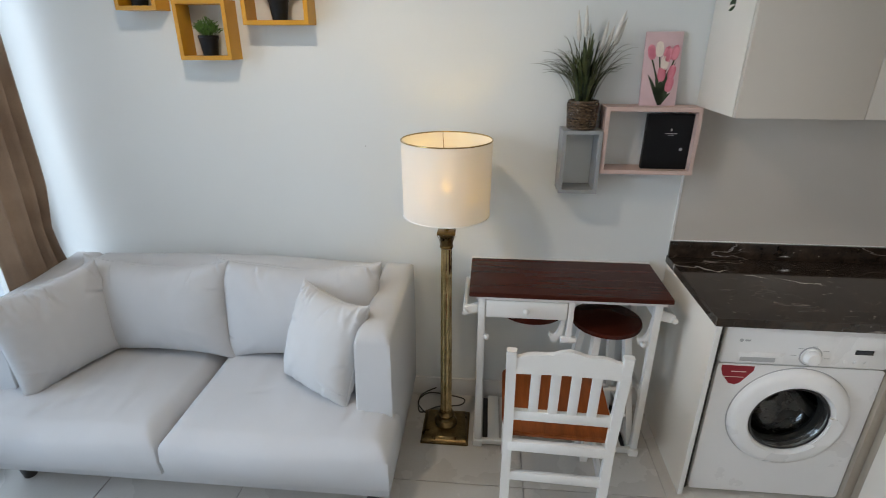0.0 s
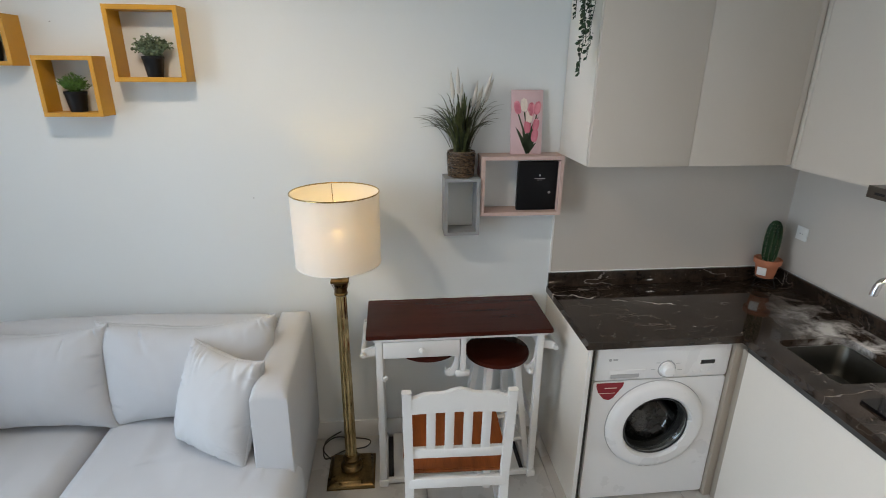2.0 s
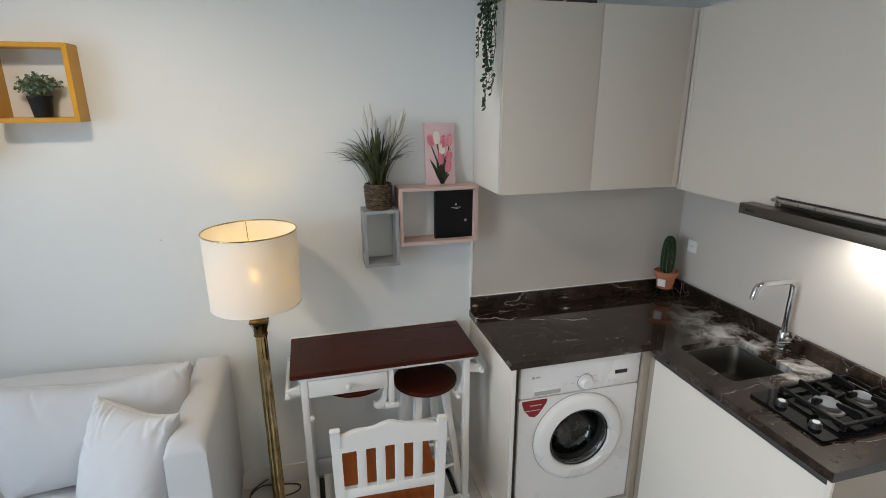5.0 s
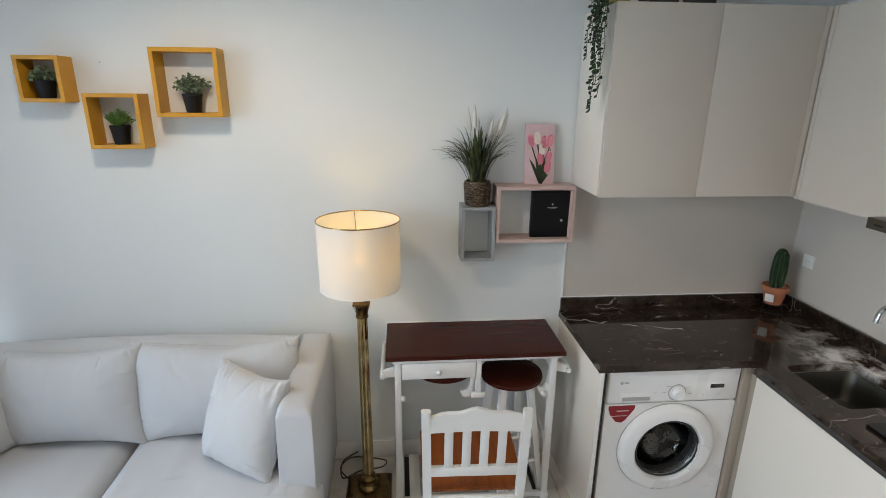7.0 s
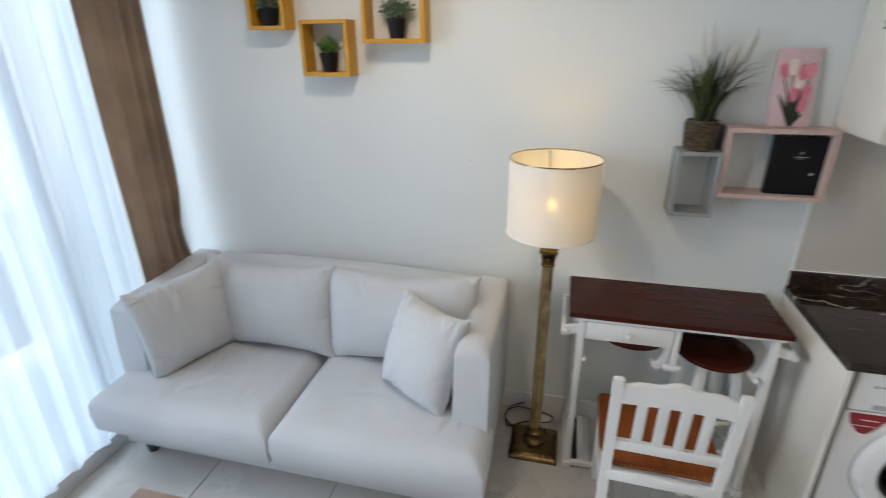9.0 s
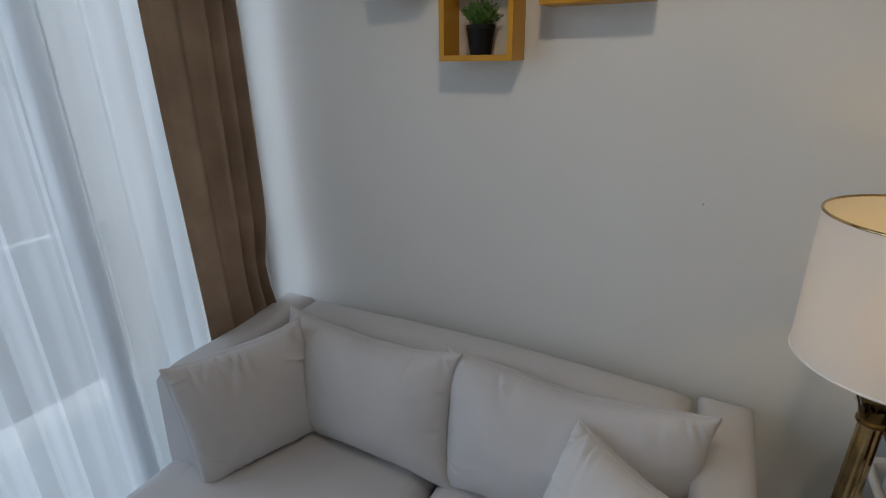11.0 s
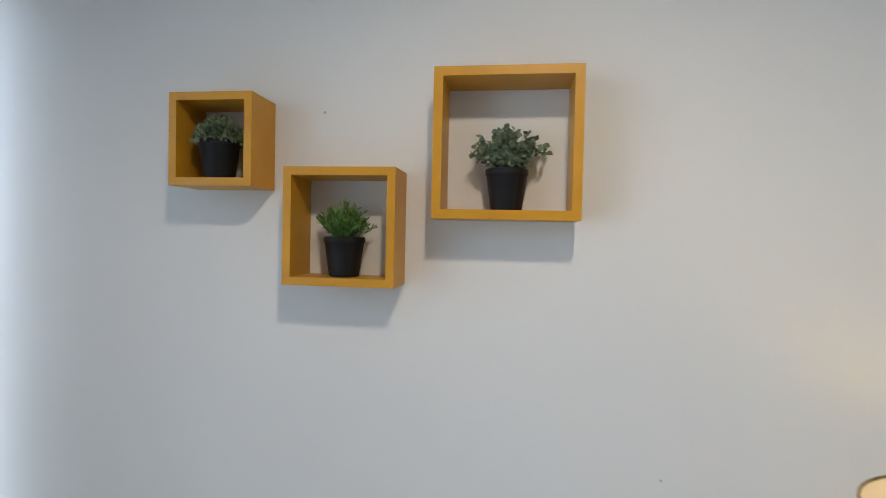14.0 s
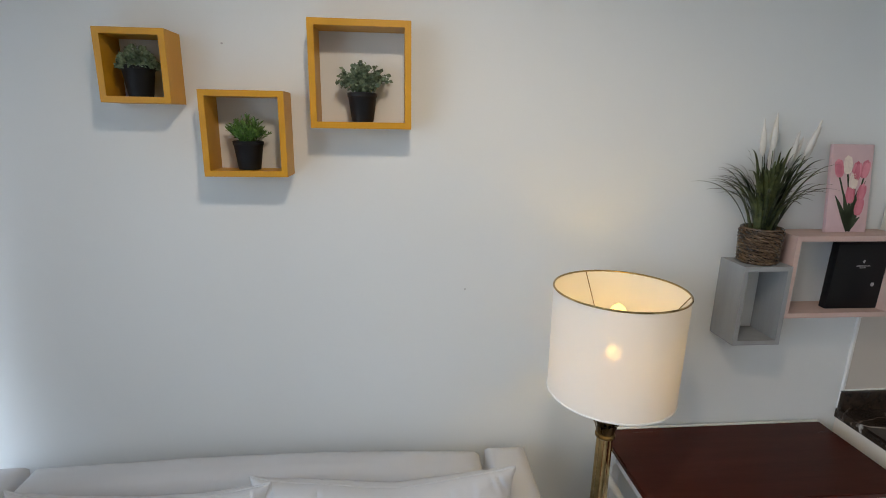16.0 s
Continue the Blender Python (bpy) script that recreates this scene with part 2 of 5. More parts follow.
def marble(name, cloudy):
    m = mat(name, (0.0075, 0.0052, 0.004), 0.08, spec=0.46, vary=0.6, scale=12, fine=75, bump=0, tint=(0.036, 0.024, 0.017))
    n, l = m.node_tree.nodes, m.node_tree.links
    p = n["Principled BSDF"]
    base = p.inputs["Base Color"].links[0].from_socket
    tc = n.new("ShaderNodeTexCoord")
    warp, vein, vein2 = n.new("ShaderNodeTexNoise"), n.new("ShaderNodeTexNoise"), n.new("ShaderNodeTexNoise")
    warp.inputs["Scale"].default_value, warp.inputs["Detail"].default_value = 3.5, 6
    run = n.new("ShaderNodeMapping")
    run.inputs["Scale"].default_value, run.inputs["Rotation"].default_value = (0.55, 2.2, 2.0), (0, 0, 0.12)
    l.new(tc.outputs["Object"], run.inputs[0])
    l.new(tc.outputs["Object"], warp.inputs["Vector"])
    mixv = n.new("ShaderNodeMix")
    mixv.data_type = "VECTOR"
    mixv.inputs["Factor"].default_value = 0.16
    l.new(run.outputs[0], mixv.inputs["A"])
    l.new(warp.outputs["Color"], mixv.inputs["B"])
    last = base
    for node, s, lo, hi, colour in ((vein, 3.6, 0.007, 0.0, (0.34, 0.30, 0.27, 1)), (vein2, 9.5, 0.009, 0.0, (0.11, 0.085, 0.068, 1))):
        node.inputs["Scale"].default_value, node.inputs["Detail"].default_value = s, 5
        l.new(mixv.outputs["Result"], node.inputs["Vector"])
        off, ab, mr = n.new("ShaderNodeMath"), n.new("ShaderNodeMath"), n.new("ShaderNodeMapRange")
        off.operation, off.inputs[1].default_value = "SUBTRACT", 0.5
        ab.operation = "ABSOLUTE"
        mr.inputs["From Min"].default_value, mr.inputs["From Max"].default_value = lo, hi
        l.new(node.outputs[0], off.inputs[0])
        l.new(off.outputs[0], ab.inputs[0])
        l.new(ab.outputs[0], mr.inputs["Value"])
        patch, mul = n.new("ShaderNodeTexNoise"), n.new("ShaderNodeMath")
        patch.inputs["Scale"].default_value = s * 0.8
        l.new(tc.outputs["Object"], patch.inputs["Vector"])
        pr = n.new("ShaderNodeMapRange")
        pr.inputs["From Min"].default_value, pr.inputs["From Max"].default_value = 0.52, 0.66
        l.new(patch.outputs[0], pr.inputs["Value"])
        mul.operation = "MULTIPLY"
        l.new(mr.outputs[0], mul.inputs[0])
        l.new(pr.outputs[0], mul.inputs[1])
        mix = n.new("ShaderNodeMix")
        mix.data_type = "RGBA"
        mix.inputs["B"].default_value = colour
        l.new(mul.outputs[0], mix.inputs["Factor"])
        l.new(last, mix.inputs["A"])
        last = mix.outputs["Result"]
    # small pale flecks
    fleck, lim = n.new("ShaderNodeTexNoise"), n.new("ShaderNodeMapRange")
    fleck.inputs["Scale"].default_value, fleck.inputs["Detail"].default_value = 46.0, 3
    lim.inputs["From Min"].default_value, lim.inputs["From Max"].default_value = 0.69, 0.77
    l.new(tc.outputs["Object"], fleck.inputs["Vector"])
    l.new(fleck.outputs[0], lim.inputs["Value"])
    mix = n.new("ShaderNodeMix")
    mix.data_type = "RGBA"
    mix.inputs["B"].default_value = (0.30, 0.26, 0.22, 1)
    l.new(lim.outputs[0], mix.inputs["Factor"])
    l.new(last, mix.inputs["A"])
    last = mix.outputs["Result"]
    # one long broken vein across the slab
    sep, line, bend, width, crumb, keep, reach = (n.new(k) for k in ("ShaderNodeSeparateXYZ", "ShaderNodeMath", "ShaderNodeMath", "ShaderNodeMapRange", "ShaderNodeTexNoise", "ShaderNodeMapRange", "ShaderNodeMapRange"))
    l.new(tc.outputs["Object"], sep.inputs[0])
    line.operation, line.inputs[1].default_value, line.inputs[2].default_value = "MULTIPLY_ADD", 0.28, 0.175
    l.new(sep.outputs["X"], line.inputs[0])
    tilt = n.new("ShaderNodeMath")
    l.new(line.outputs[0], tilt.inputs[0])
    l.new(sep.outputs["Y"], tilt.inputs[1])
    crumb.inputs["Scale"].default_value, crumb.inputs["Detail"].default_value = 16.0, 5
    l.new(tc.outputs["Object"], crumb.inputs["Vector"])
    bend.operation, bend.inputs[1].default_value = "MULTIPLY_ADD", 0.09
    l.new(crumb.outputs[0], bend.inputs[0])
    l.new(tilt.outputs[0], bend.inputs[2])
    gone = n.new("ShaderNodeMath")
    gone.operation, gone.inputs[1].default_value = "SUBTRACT", 0.10
    l.new(bend.outputs[0], gone.inputs[0])
    size = n.new("ShaderNodeMath")
    size.operation = "ABSOLUTE"
    l.new(gone.outputs[0], size.inputs[0])
    width.inputs["From Min"].default_value, width.inputs["From Max"].default_value = 0.0062, 0.001
    l.new(size.outputs[0], width.inputs["Value"])
    rest = n.new("ShaderNodeTexNoise")
    rest.inputs["Scale"].default_value, rest.inputs["Detail"].default_value = 13.0, 2
    l.new(tc.outputs["Object"], rest.inputs["Vector"])
    keep.inputs["From Min"].default_value, keep.inputs["From Max"].default_value = 0.38, 0.50
    l.new(rest.outputs[0], keep.inputs["Value"])
    reach.inputs["From Min"].default_value, reach.inputs["From Max"].default_value = 0.62, 0.52
    l.new(sep.outputs["X"], reach.inputs["Value"])
    m1, m2 = n.new("ShaderNodeMath"), n.new("ShaderNodeMath")
    m1.operation = m2.operation = "MULTIPLY"
    l.new(width.outputs[0], m1.inputs[0])
    l.new(keep.outputs[0], m1.inputs[1])
    l.new(m1.outputs[0], m2.inputs[0])
    l.new(reach.outputs[0], m2.inputs[1])
    mix = n.new("ShaderNodeMix")
    mix.data_type = "RGBA"
    mix.inputs["B"].default_value = (0.52, 0.49, 0.45, 1)
    l.new(m2.outputs[0], mix.inputs["Factor"])
    l.new(last, mix.inputs["A"])
    last = mix.outputs["Result"]
    if not cloudy:
        l.new(last, p.inputs["Base Color"])
        return m
    # a broad pale cluster of veins beside the bowl, strengthened to include the sheen there
    cloud, far, near, band, both = (n.new(k) for k in ("ShaderNodeTexNoise", "ShaderNodeVectorMath", "ShaderNodeMapRange", "ShaderNodeMapRange", "ShaderNodeMath"))
    warped, wide = n.new("ShaderNodeVectorMath"), n.new("ShaderNodeVectorMath")
    warped.operation, warped.inputs[1].default_value = "MULTIPLY_ADD", (0.25, 0.25, 0.25)
    l.new(warp.outputs["Color"], warped.inputs[0])
    l.new(tc.outputs["Object"], warped.inputs[2])
    wide.operation, wide.inputs[1].default_value = "MULTIPLY", (2.0, 1.0, 1.0)
    l.new(tc.outputs["Object"], wide.inputs[0])
    cloud.inputs["Scale"].default_value, cloud.inputs["Detail"].default_value, cloud.inputs["Roughness"].default_value = 8.0, 8, 0.66
    l.new(warped.outputs[0], cloud.inputs["Vector"])
    far.operation = "DISTANCE"
    far.inputs[1].default_value = (2.26, -0.76, 0.857)
    l.new(wide.outputs[0], far.inputs[0])
    l.new(far.outputs["Value"], near.inputs["Value"])
    near.inputs["From Min"].default_value, near.inputs["From Max"].default_value = 0.60, 0.18
    l.new(cloud.outputs[0], band.inputs["Value"])
    band.inputs["From Min"].default_value, band.inputs["From Max"].default_value = 0.43, 0.62
    both.operation = "MULTIPLY"
    l.new(near.outputs[0], both.inputs[0])
    l.new(band.outputs[0], both.inputs[1])
    mix = n.new("ShaderNodeMix")
    mix.data_type = "RGBA"
    mix.inputs["B"].default_value = (0.58, 0.56, 0.54, 1)
    l.new(both.outputs[0], mix.inputs["Factor"])
    l.new(last, mix.inputs["A"])
    l.new(mix.outputs["Result"], p.inputs["Base Color"])
    return m


def shell(name, nodes):
    """A material made of weighted closures: (kind, colour, weight)."""
    m = bpy.data.materials.new(name)
    m.use_nodes = True
    n, l = m.node_tree.nodes, m.node_tree.links
    n.remove(n["Principled BSDF"])
    last = None
    for kind, colour, weight in nodes:
        s = n.new(kind)
        s.inputs["Color"].default_value = (*colour, 1)
        if last is None:
            last = s.outputs[0]
        else:
            mix = n.new("ShaderNodeMixShader")
            mix.inputs[0].default_value = weight
            l.new(last, mix.inputs[1])
            l.new(s.outputs[0], mix.inputs[2])
            last = mix.outputs[0]
    l.new(last, n["Material Output"].inputs["Surface"])
    return m


MARBLE = marble("dark_brown_marble", True)
UPSTAND = marble("dark_brown_marble_edge", False)
SHADE = shell("lampshade_linen", [("ShaderNodeBsdfDiffuse", (0.90, 0.895, 0.88), 0), ("ShaderNodeBsdfTranslucent", (0.93, 0.87, 0.78), 0.27), ("ShaderNodeBsdfTransparent", (1, 0.93, 0.82), 0.15)])
SHEER = shell("sheer_voile", [("ShaderNodeBsdfDiffuse", (0.62, 0.68, 0.73), 0), ("ShaderNodeBsdfTranslucent", (0.55, 0.60, 0.64), 0.7), ("ShaderNodeBsdfTransparent", (1, 1, 1), 0.29)])
GLASS = shell("window_glass", [("ShaderNodeBsdfTransparent", (0.94, 0.97, 0.98), 0), ("ShaderNodeBsdfGlossy", (1, 1, 1), 0.05)])
GLASS.node_tree.nodes["Glossy BSDF"].inputs["Roughness"].default_value = 0.02
DOORGL = shell("appliance_glass", [("ShaderNodeBsdfTransparent", (0.42, 0.44, 0.42), 0), ("ShaderNodeBsdfGlossy", (1, 1, 1), 0.07)])
DOORGL.node_tree.nodes["Glossy BSDF"].inputs["Roughness"].default_value = 0.03


def glow(name, colour, strength):
    m = bpy.data.materials.new(name)
    m.use_nodes = True
    p = m.node_tree.nodes["Principled BSDF"]
    p.inputs["Base Color"].default_value = (*colour, 1)
    p.inputs["Emission Color"].default_value = (*colour, 1)
    p.inputs["Emission Strength"].default_value = strength
    return m


BULBM = glow("bulb_glow", (1.0, 0.72, 0.22), 2.2)
COREM = glow("bulb_core_glow", (1.0, 0.66, 0.17), 28.0)
DOWNM = glow("downlight_glow", (1.0, 0.93, 0.82), 18.0)


# ---------------------------------------------------------------- shapes
def mesh_of(bm, name, material, smooth=True):
    me = bpy.data.meshes.new(name)
    bmesh.ops.recalc_face_normals(bm, faces=bm.faces)
    bm.to_mesh(me)
    bm.free()
    if smooth:
        me.polygons.foreach_set("use_smooth", [True] * len(me.polygons))
        me.set_sharp_from_angle(angle=radians(40))
    for m in material if isinstance(material, (list, tuple)) else (material,):
        me.materials.append(m)
    return me


def part(name, bm, material, parent=None, label="", at=None):
    ob = new(name, mesh_of(bm, name, material))
    ob.parent = parent
    if at is not None:
        ob.matrix_basis = at
    return tagged(ob, label) if label else ob


def thing(name, m, label, category, group="", kind=""):
    ob = new(name)
    ob.empty_display_size = 0.1
    ob.matrix_basis = m if isinstance(m, Matrix) else pose(*m)
    return tagged(ob, label, category, group, kind)


def solid(name, bm, material, label, category="", kind="structure"):
    return tagged(new(name, mesh_of(bm, name, material)), label, category or name.split("_")[0], kind=kind)


def box(x0, y0, z0, x1, y1, z1, bevel=0.0, seg=2, into=None, m=None):
    bm = bmesh.new()
    bmesh.ops.create_cube(bm, size=1)
    bmesh.ops.scale(bm, vec=(x1 - x0, y1 - y0, z1 - z0), verts=bm.verts)
    bmesh.ops.translate(bm, vec=((x0 + x1) / 2, (y0 + y1) / 2, (z0 + z1) / 2), verts=bm.verts)
    if bevel:
        bmesh.ops.bevel(bm, geom=bm.edges[:], offset=bevel, segments=seg, affect="EDGES", profile=0.5)
    if m is not None:
        bmesh.ops.transform(bm, matrix=m, verts=bm.verts)
    return join(into, bm)


def join(into, bm):
    if into is None:
        return bm
    tmp = bpy.data.meshes.new("tmp")
    bm.to_mesh(tmp)
    bm.free()
    into.from_mesh(tmp)
    bpy.data.meshes.remove(tmp)
    return into


def turned(profile, seg=32, into=None, m=None, cap=True, flute=0, depth=0.0):
    """A solid of revolution about z from (radius, height) pairs; flute: number of grooves."""
    bm = bmesh.new()
    rings = []
    for r, z in profile:
        ring = []
        for k in range(seg):
            a = 2 * math.pi * k / seg
            rr = r * (1 - depth * abs(math.sin(a * flute / 2)) ** 0.7) if flute else r
            ring.append(bm.verts.new((rr * math.cos(a), rr * math.sin(a), z)))
        rings.append(ring)
    for lo, hi in zip(rings, rings[1:]):
        for k in range(seg):
            bm.faces.new((lo[k], lo[(k + 1) % seg], hi[(k + 1) % seg], hi[k]))
    if cap:
        bm.faces.new(rings[0][::-1])
        bm.faces.new(rings[-1])
    if m is not None:
        bmesh.ops.transform(bm, matrix=m, verts=bm.verts)
    return join(into, bm)


def rod(a, b, r0, r1=None, seg=12, into=None):
    a, b = Vector(a), Vector(b)
    turn = (b - a).to_track_quat("Z", "Y").to_matrix().to_4x4()
    return turned([(r0, 0), (r0 if r1 is None else r1, (b - a).length)], seg, into, Matrix.Translation(a) @ turn)


def tube(points, r, seg=10, into=None, steps=8):
    """A round tube along a smooth line through the points."""
    pts = [Vector(p) for p in points]
    line = []
    for i in range(len(pts) - 1):
        p0, p1, p2, p3 = pts[max(i - 1, 0)], pts[i], pts[i + 1], pts[min(i + 2, len(pts) - 1)]
        for k in range(steps):
            t = k / steps
            line.append(0.5 * ((2 * p1) + (p2 - p0) * t + (2 * p0 - 5 * p1 + 4 * p2 - p3) * t * t + (3 * p1 - p0 - 3 * p2 + p3) * t ** 3))
    line.append(pts[-1])
    bm = bmesh.new()
    rings, side = [], Vector((0.3, 0.5, 0.8))
    for i, p in enumerate(line):
        d = (line[min(i + 1, len(line) - 1)] - line[max(i - 1, 0)]).normalized()
        side = (side - side.dot(d) * d).normalized()
        up = d.cross(side)
        rings.append([bm.verts.new(p + r * (math.cos(2 * math.pi * k / seg) * side + math.sin(2 * math.pi * k / seg) * up)) for k in range(seg)])
    for lo, hi in zip(rings, rings[1:]):
        for k in range(seg):
            bm.faces.new((lo[k], lo[(k + 1) % seg], hi[(k + 1) % seg], hi[k]))
    bm.faces.new(rings[0][::-1])
    bm.faces.new(rings[-1])
    return join(into, bm)


def plate(outline, thick, bevel=0.0, into=None, m=None):
    """A flat board: an outline in x, y raised by thick in z."""
    bm = bmesh.new()
    f = bm.faces.new([bm.verts.new((x, y, 0)) for x, y in outline])
    ext = bmesh.ops.extrude_face_region(bm, geom=[f])
    bmesh.ops.translate(bm, vec=(0, 0, thick), verts=[v for v in ext["geom"] if isinstance(v, bmesh.types.BMVert)])
    if bevel:
        bmesh.ops.bevel(bm, geom=bm.edges[:], offset=bevel, segments=2, affect="EDGES")
    if m is not None:
        bmesh.ops.transform(bm, matrix=m, verts=bm.verts)
    return join(into, bm)


def rounded(x0, y0, x1, y1, r, seg=6):
    pts = []
    for cx, cy, a0 in ((x1 - r, y1 - r, 0), (x0 + r, y1 - r, 90), (x0 + r, y0 + r, 180), (x1 - r, y0 + r, 270)):
        for k in range(seg + 1):
            a = radians(a0 + 90 * k / seg)
            pts.append((cx + r * math.cos(a), cy + r * math.sin(a)))
    return pts


def pillow(w, h, t, seed, pull=0.07, n=104):
    """A stuffed cushion in the x, z plane, thick along y: pointed corners, hollow edges, and short creases drawn in from its seam."""
    rng = random.Random(seed)
    off = Vector((seed * 3.1, seed * 1.7, seed * 0.9))
    # creases: the edge they start from, the place along it, slant, length, half width, depth
    creases = []
    for edge, many in ((0, 9), (1, 4), (2, 4), (3, 4)):
        for k in range(many):
            creases.append((edge, rng.uniform(-0.42, 0.42) * (w if edge in (0, 1) else h), rng.uniform(-0.5, 0.5), rng.uniform(0.035, 0.10) * (1.15 if edge == 0 else 0.8), rng.uniform(0.005, 0.010), rng.uniform(0.007, 0.017) * (1 if edge == 0 else 0.7)))
    bm = bmesh.new()
    for s in (-1, 1):
        grid = []
        for j in range(n + 1):
            row = []
            for i in range(n + 1):
                u, v = math.sin((i / n - 0.5) * math.pi), math.sin((j / n - 0.5) * math.pi)
                x = 0.5 * w * u * (1 - 0.4 * pull * (1 - v * v) ** 0.8)
                z = 0.5 * h * v * (1 - pull * (1 - u * u) ** 0.8)
                full = max(0.0, (1 - u * u) * (1 - v * v)) ** 0.36
                dent = 0.006 * noise.noise(Vector((x * 7, z * 7, s)) + off) + 0.0025 * noise.noise(Vector((x * 22, z * 15, s)) + off)
                dent -= 0.007 * abs(u * v) ** 1.5 * abs(math.sin(7 * math.atan2(abs(v) - 0.2, abs(u) - 0.2)))
                for edge, at, slant, length, half, deep in creases:
                    inn = (0.5 * h - z, 0.5 * h + z, 0.5 * w - x, 0.5 * w + x)[edge]
                    if inn < 1.5 * length:
                        q = ((x if edge < 2 else z) - at - slant * inn) / (half * (0.6 + 0.8 * inn / length))
                        if -4 < q < 4:
                            dent -= deep * (math.exp(-q * q) - 0.55 * math.exp(-(q - 1.8) ** 2)) * max(0.0, 1 - inn / (1.5 * length)) * (1 if edge != 0 or s < 0 else 0.6)
                row.append(bm.verts.new((x, s * (0.5 * t * full + dent * full ** 0.3), z + 0.010 * noise.noise(Vector((x * 5, 0, z * 5)) + off))))
            grid.append(row)
        for j in range(n):
            for i in range(n):
                f = (grid[j][i], grid[j][i + 1], grid[j + 1][i + 1], grid[j + 1][i])
                bm.faces.new(f if s < 0 else f[::-1])
    bmesh.ops.remove_doubles(bm, verts=bm.verts, dist=0.0006)
    return bm


def seam(w, h, seed, pull, r=0.0032):
    """The sewn cord round a cushion's rim."""
    off = Vector((seed * 3.1, seed * 1.7, seed * 0.9))
    pts = []
    for edge in range(4):
        for k in range(20):
            q = -1 + k / 10
            u, v = ((q, 1), (1, -q), (-q, -1), (-1, q))[edge]
            x = 0.5 * w * u * (1 - 0.4 * pull * (1 - v * v) ** 0.8)
            z = 0.5 * h * v * (1 - pull * (1 - u * u) ** 0.8)
            pts.append((x * 0.995, 0, (z + 0.010 * noise.noise(Vector((x * 5, 0, z * 5)) + off)) * 0.995))
    return tube(pts + pts[:1], r, 6, None, 2)


def upholstered(polys, z0, z1, r, crown=0.02, seed=0, step=0.03):
    """A padded block over rectangles of the plan (x0, y0, x1, y1) that touch: rounded along its outer edge and crowned on top."""
    xs, ys = set(), set()
    offs = [0, 0.004, 0.012, 0.025, 0.042, 0.065]
    for x0, y0, x1, y1 in polys:
        for lst, a, b in ((xs, x0, x1), (ys, y0, y1)):
            for o in offs:
                lst.add(round(a + o, 5)), lst.add(round(b - o, 5))
            k = a
            while k < b:
                lst.add(round(k, 5))
                k += step
    def tidy(values):
        keep = []
        for v in sorted(values):
            if not keep or v - keep[-1] > 0.0035:
                keep.append(v)
        return keep
    xs, ys = tidy(xs), tidy(ys)
    inside = lambda x, y: any(a - 1e-6 <= x <= c + 1e-6 and b - 1e-6 <= y <= d + 1e-6 for a, b, c, d in polys)
    def reach(x, y):
        best = 0
        for a, b, c, d in polys:
            if a <= x <= c and b <= y <= d:
                sides = []
                for dd, px, py in ((x - a, a - 0.002, y), (c - x, c + 0.002, y), (y - b, x, b - 0.002), (d - y, x, d + 0.002)):
                    sides.append(dd if not inside(px, py) else 9)
                best = max(best, min(sides))
        return best
    bm = bmesh.new()
    top, bot = {}, {}
    zm, hh = (z0 + z1) / 2, (z1 - z0) / 2
    for i, x in enumerate(xs):
        for j, y in enumerate(ys):
            if not inside(x, y):
                continue
            d = reach(x, y)
            k = min(d / r, 1)
            lift = math.sqrt(max(0, 1 - (1 - k) ** 2))
            puff = crown * min(1, d / 0.25) ** 0.7 + (0.006 * noise.noise(Vector((x * 4, y * 4, seed))) + 0.0035 * noise.noise(Vector((x * 14, y * 7, seed + 4)))) * k
            top[i, j] = bm.verts.new((x, y, zm + (hh - r) * min(1, d / 0.003) + r * lift + puff))
            bot[i, j] = bm.verts.new((x, y, zm - (hh - r) * min(1, d / 0.003) - r * lift))
    for i in range(len(xs) - 1):
        for j in range(len(ys) - 1):
            keys = ((i, j), (i + 1, j), (i + 1, j + 1), (i, j + 1))
            if all(k in top for k in keys) and inside((xs[i] + xs[i + 1]) / 2, (ys[j] + ys[j + 1]) / 2):
                bm.faces.new([top[k] for k in keys])
                bm.faces.new([bot[k] for k in keys][::-1])
    bmesh.ops.remove_doubles(bm, verts=bm.verts, dist=0.0008)
    edge = [e for e in bm.edges if len(e.link_faces) == 1]
    if edge:
        bmesh.ops.bridge_loops(bm, edges=edge)
    return bm


def leaf_blade(bm, a, mid, b, w, up=(0, 0, 1), n=6, fold=0.0):
    """A narrow leaf along a bent line, tapering to its tip."""
    a, mid, b = Vector(a), Vector(mid), Vector(b)
    last = None
    for i in range(n + 1):
        t = i / n
        p = (1 - t) ** 2 * a + 2 * t * (1 - t) * mid + t * t * b
        d = (2 * (1 - t) * (mid - a) + 2 * t * (b - mid)).normalized()
        s = d.cross(Vector(up))
        s = s.normalized() if s.length > 0.05 else Vector((1, 0, 0))
        ww = w * (0.7 + 0.6 * t) * (1 - t ** 2.2) + 0.0004
        row = (bm.verts.new(p - s * ww), bm.verts.new(p + Vector(up) * -fold * ww), bm.verts.new(p + s * ww))
        if last:
            bm.faces.new((last[0], last[1], row[1], row[0]))
            bm.faces.new((last[1], last[2], row[2], row[1]))
        last = row


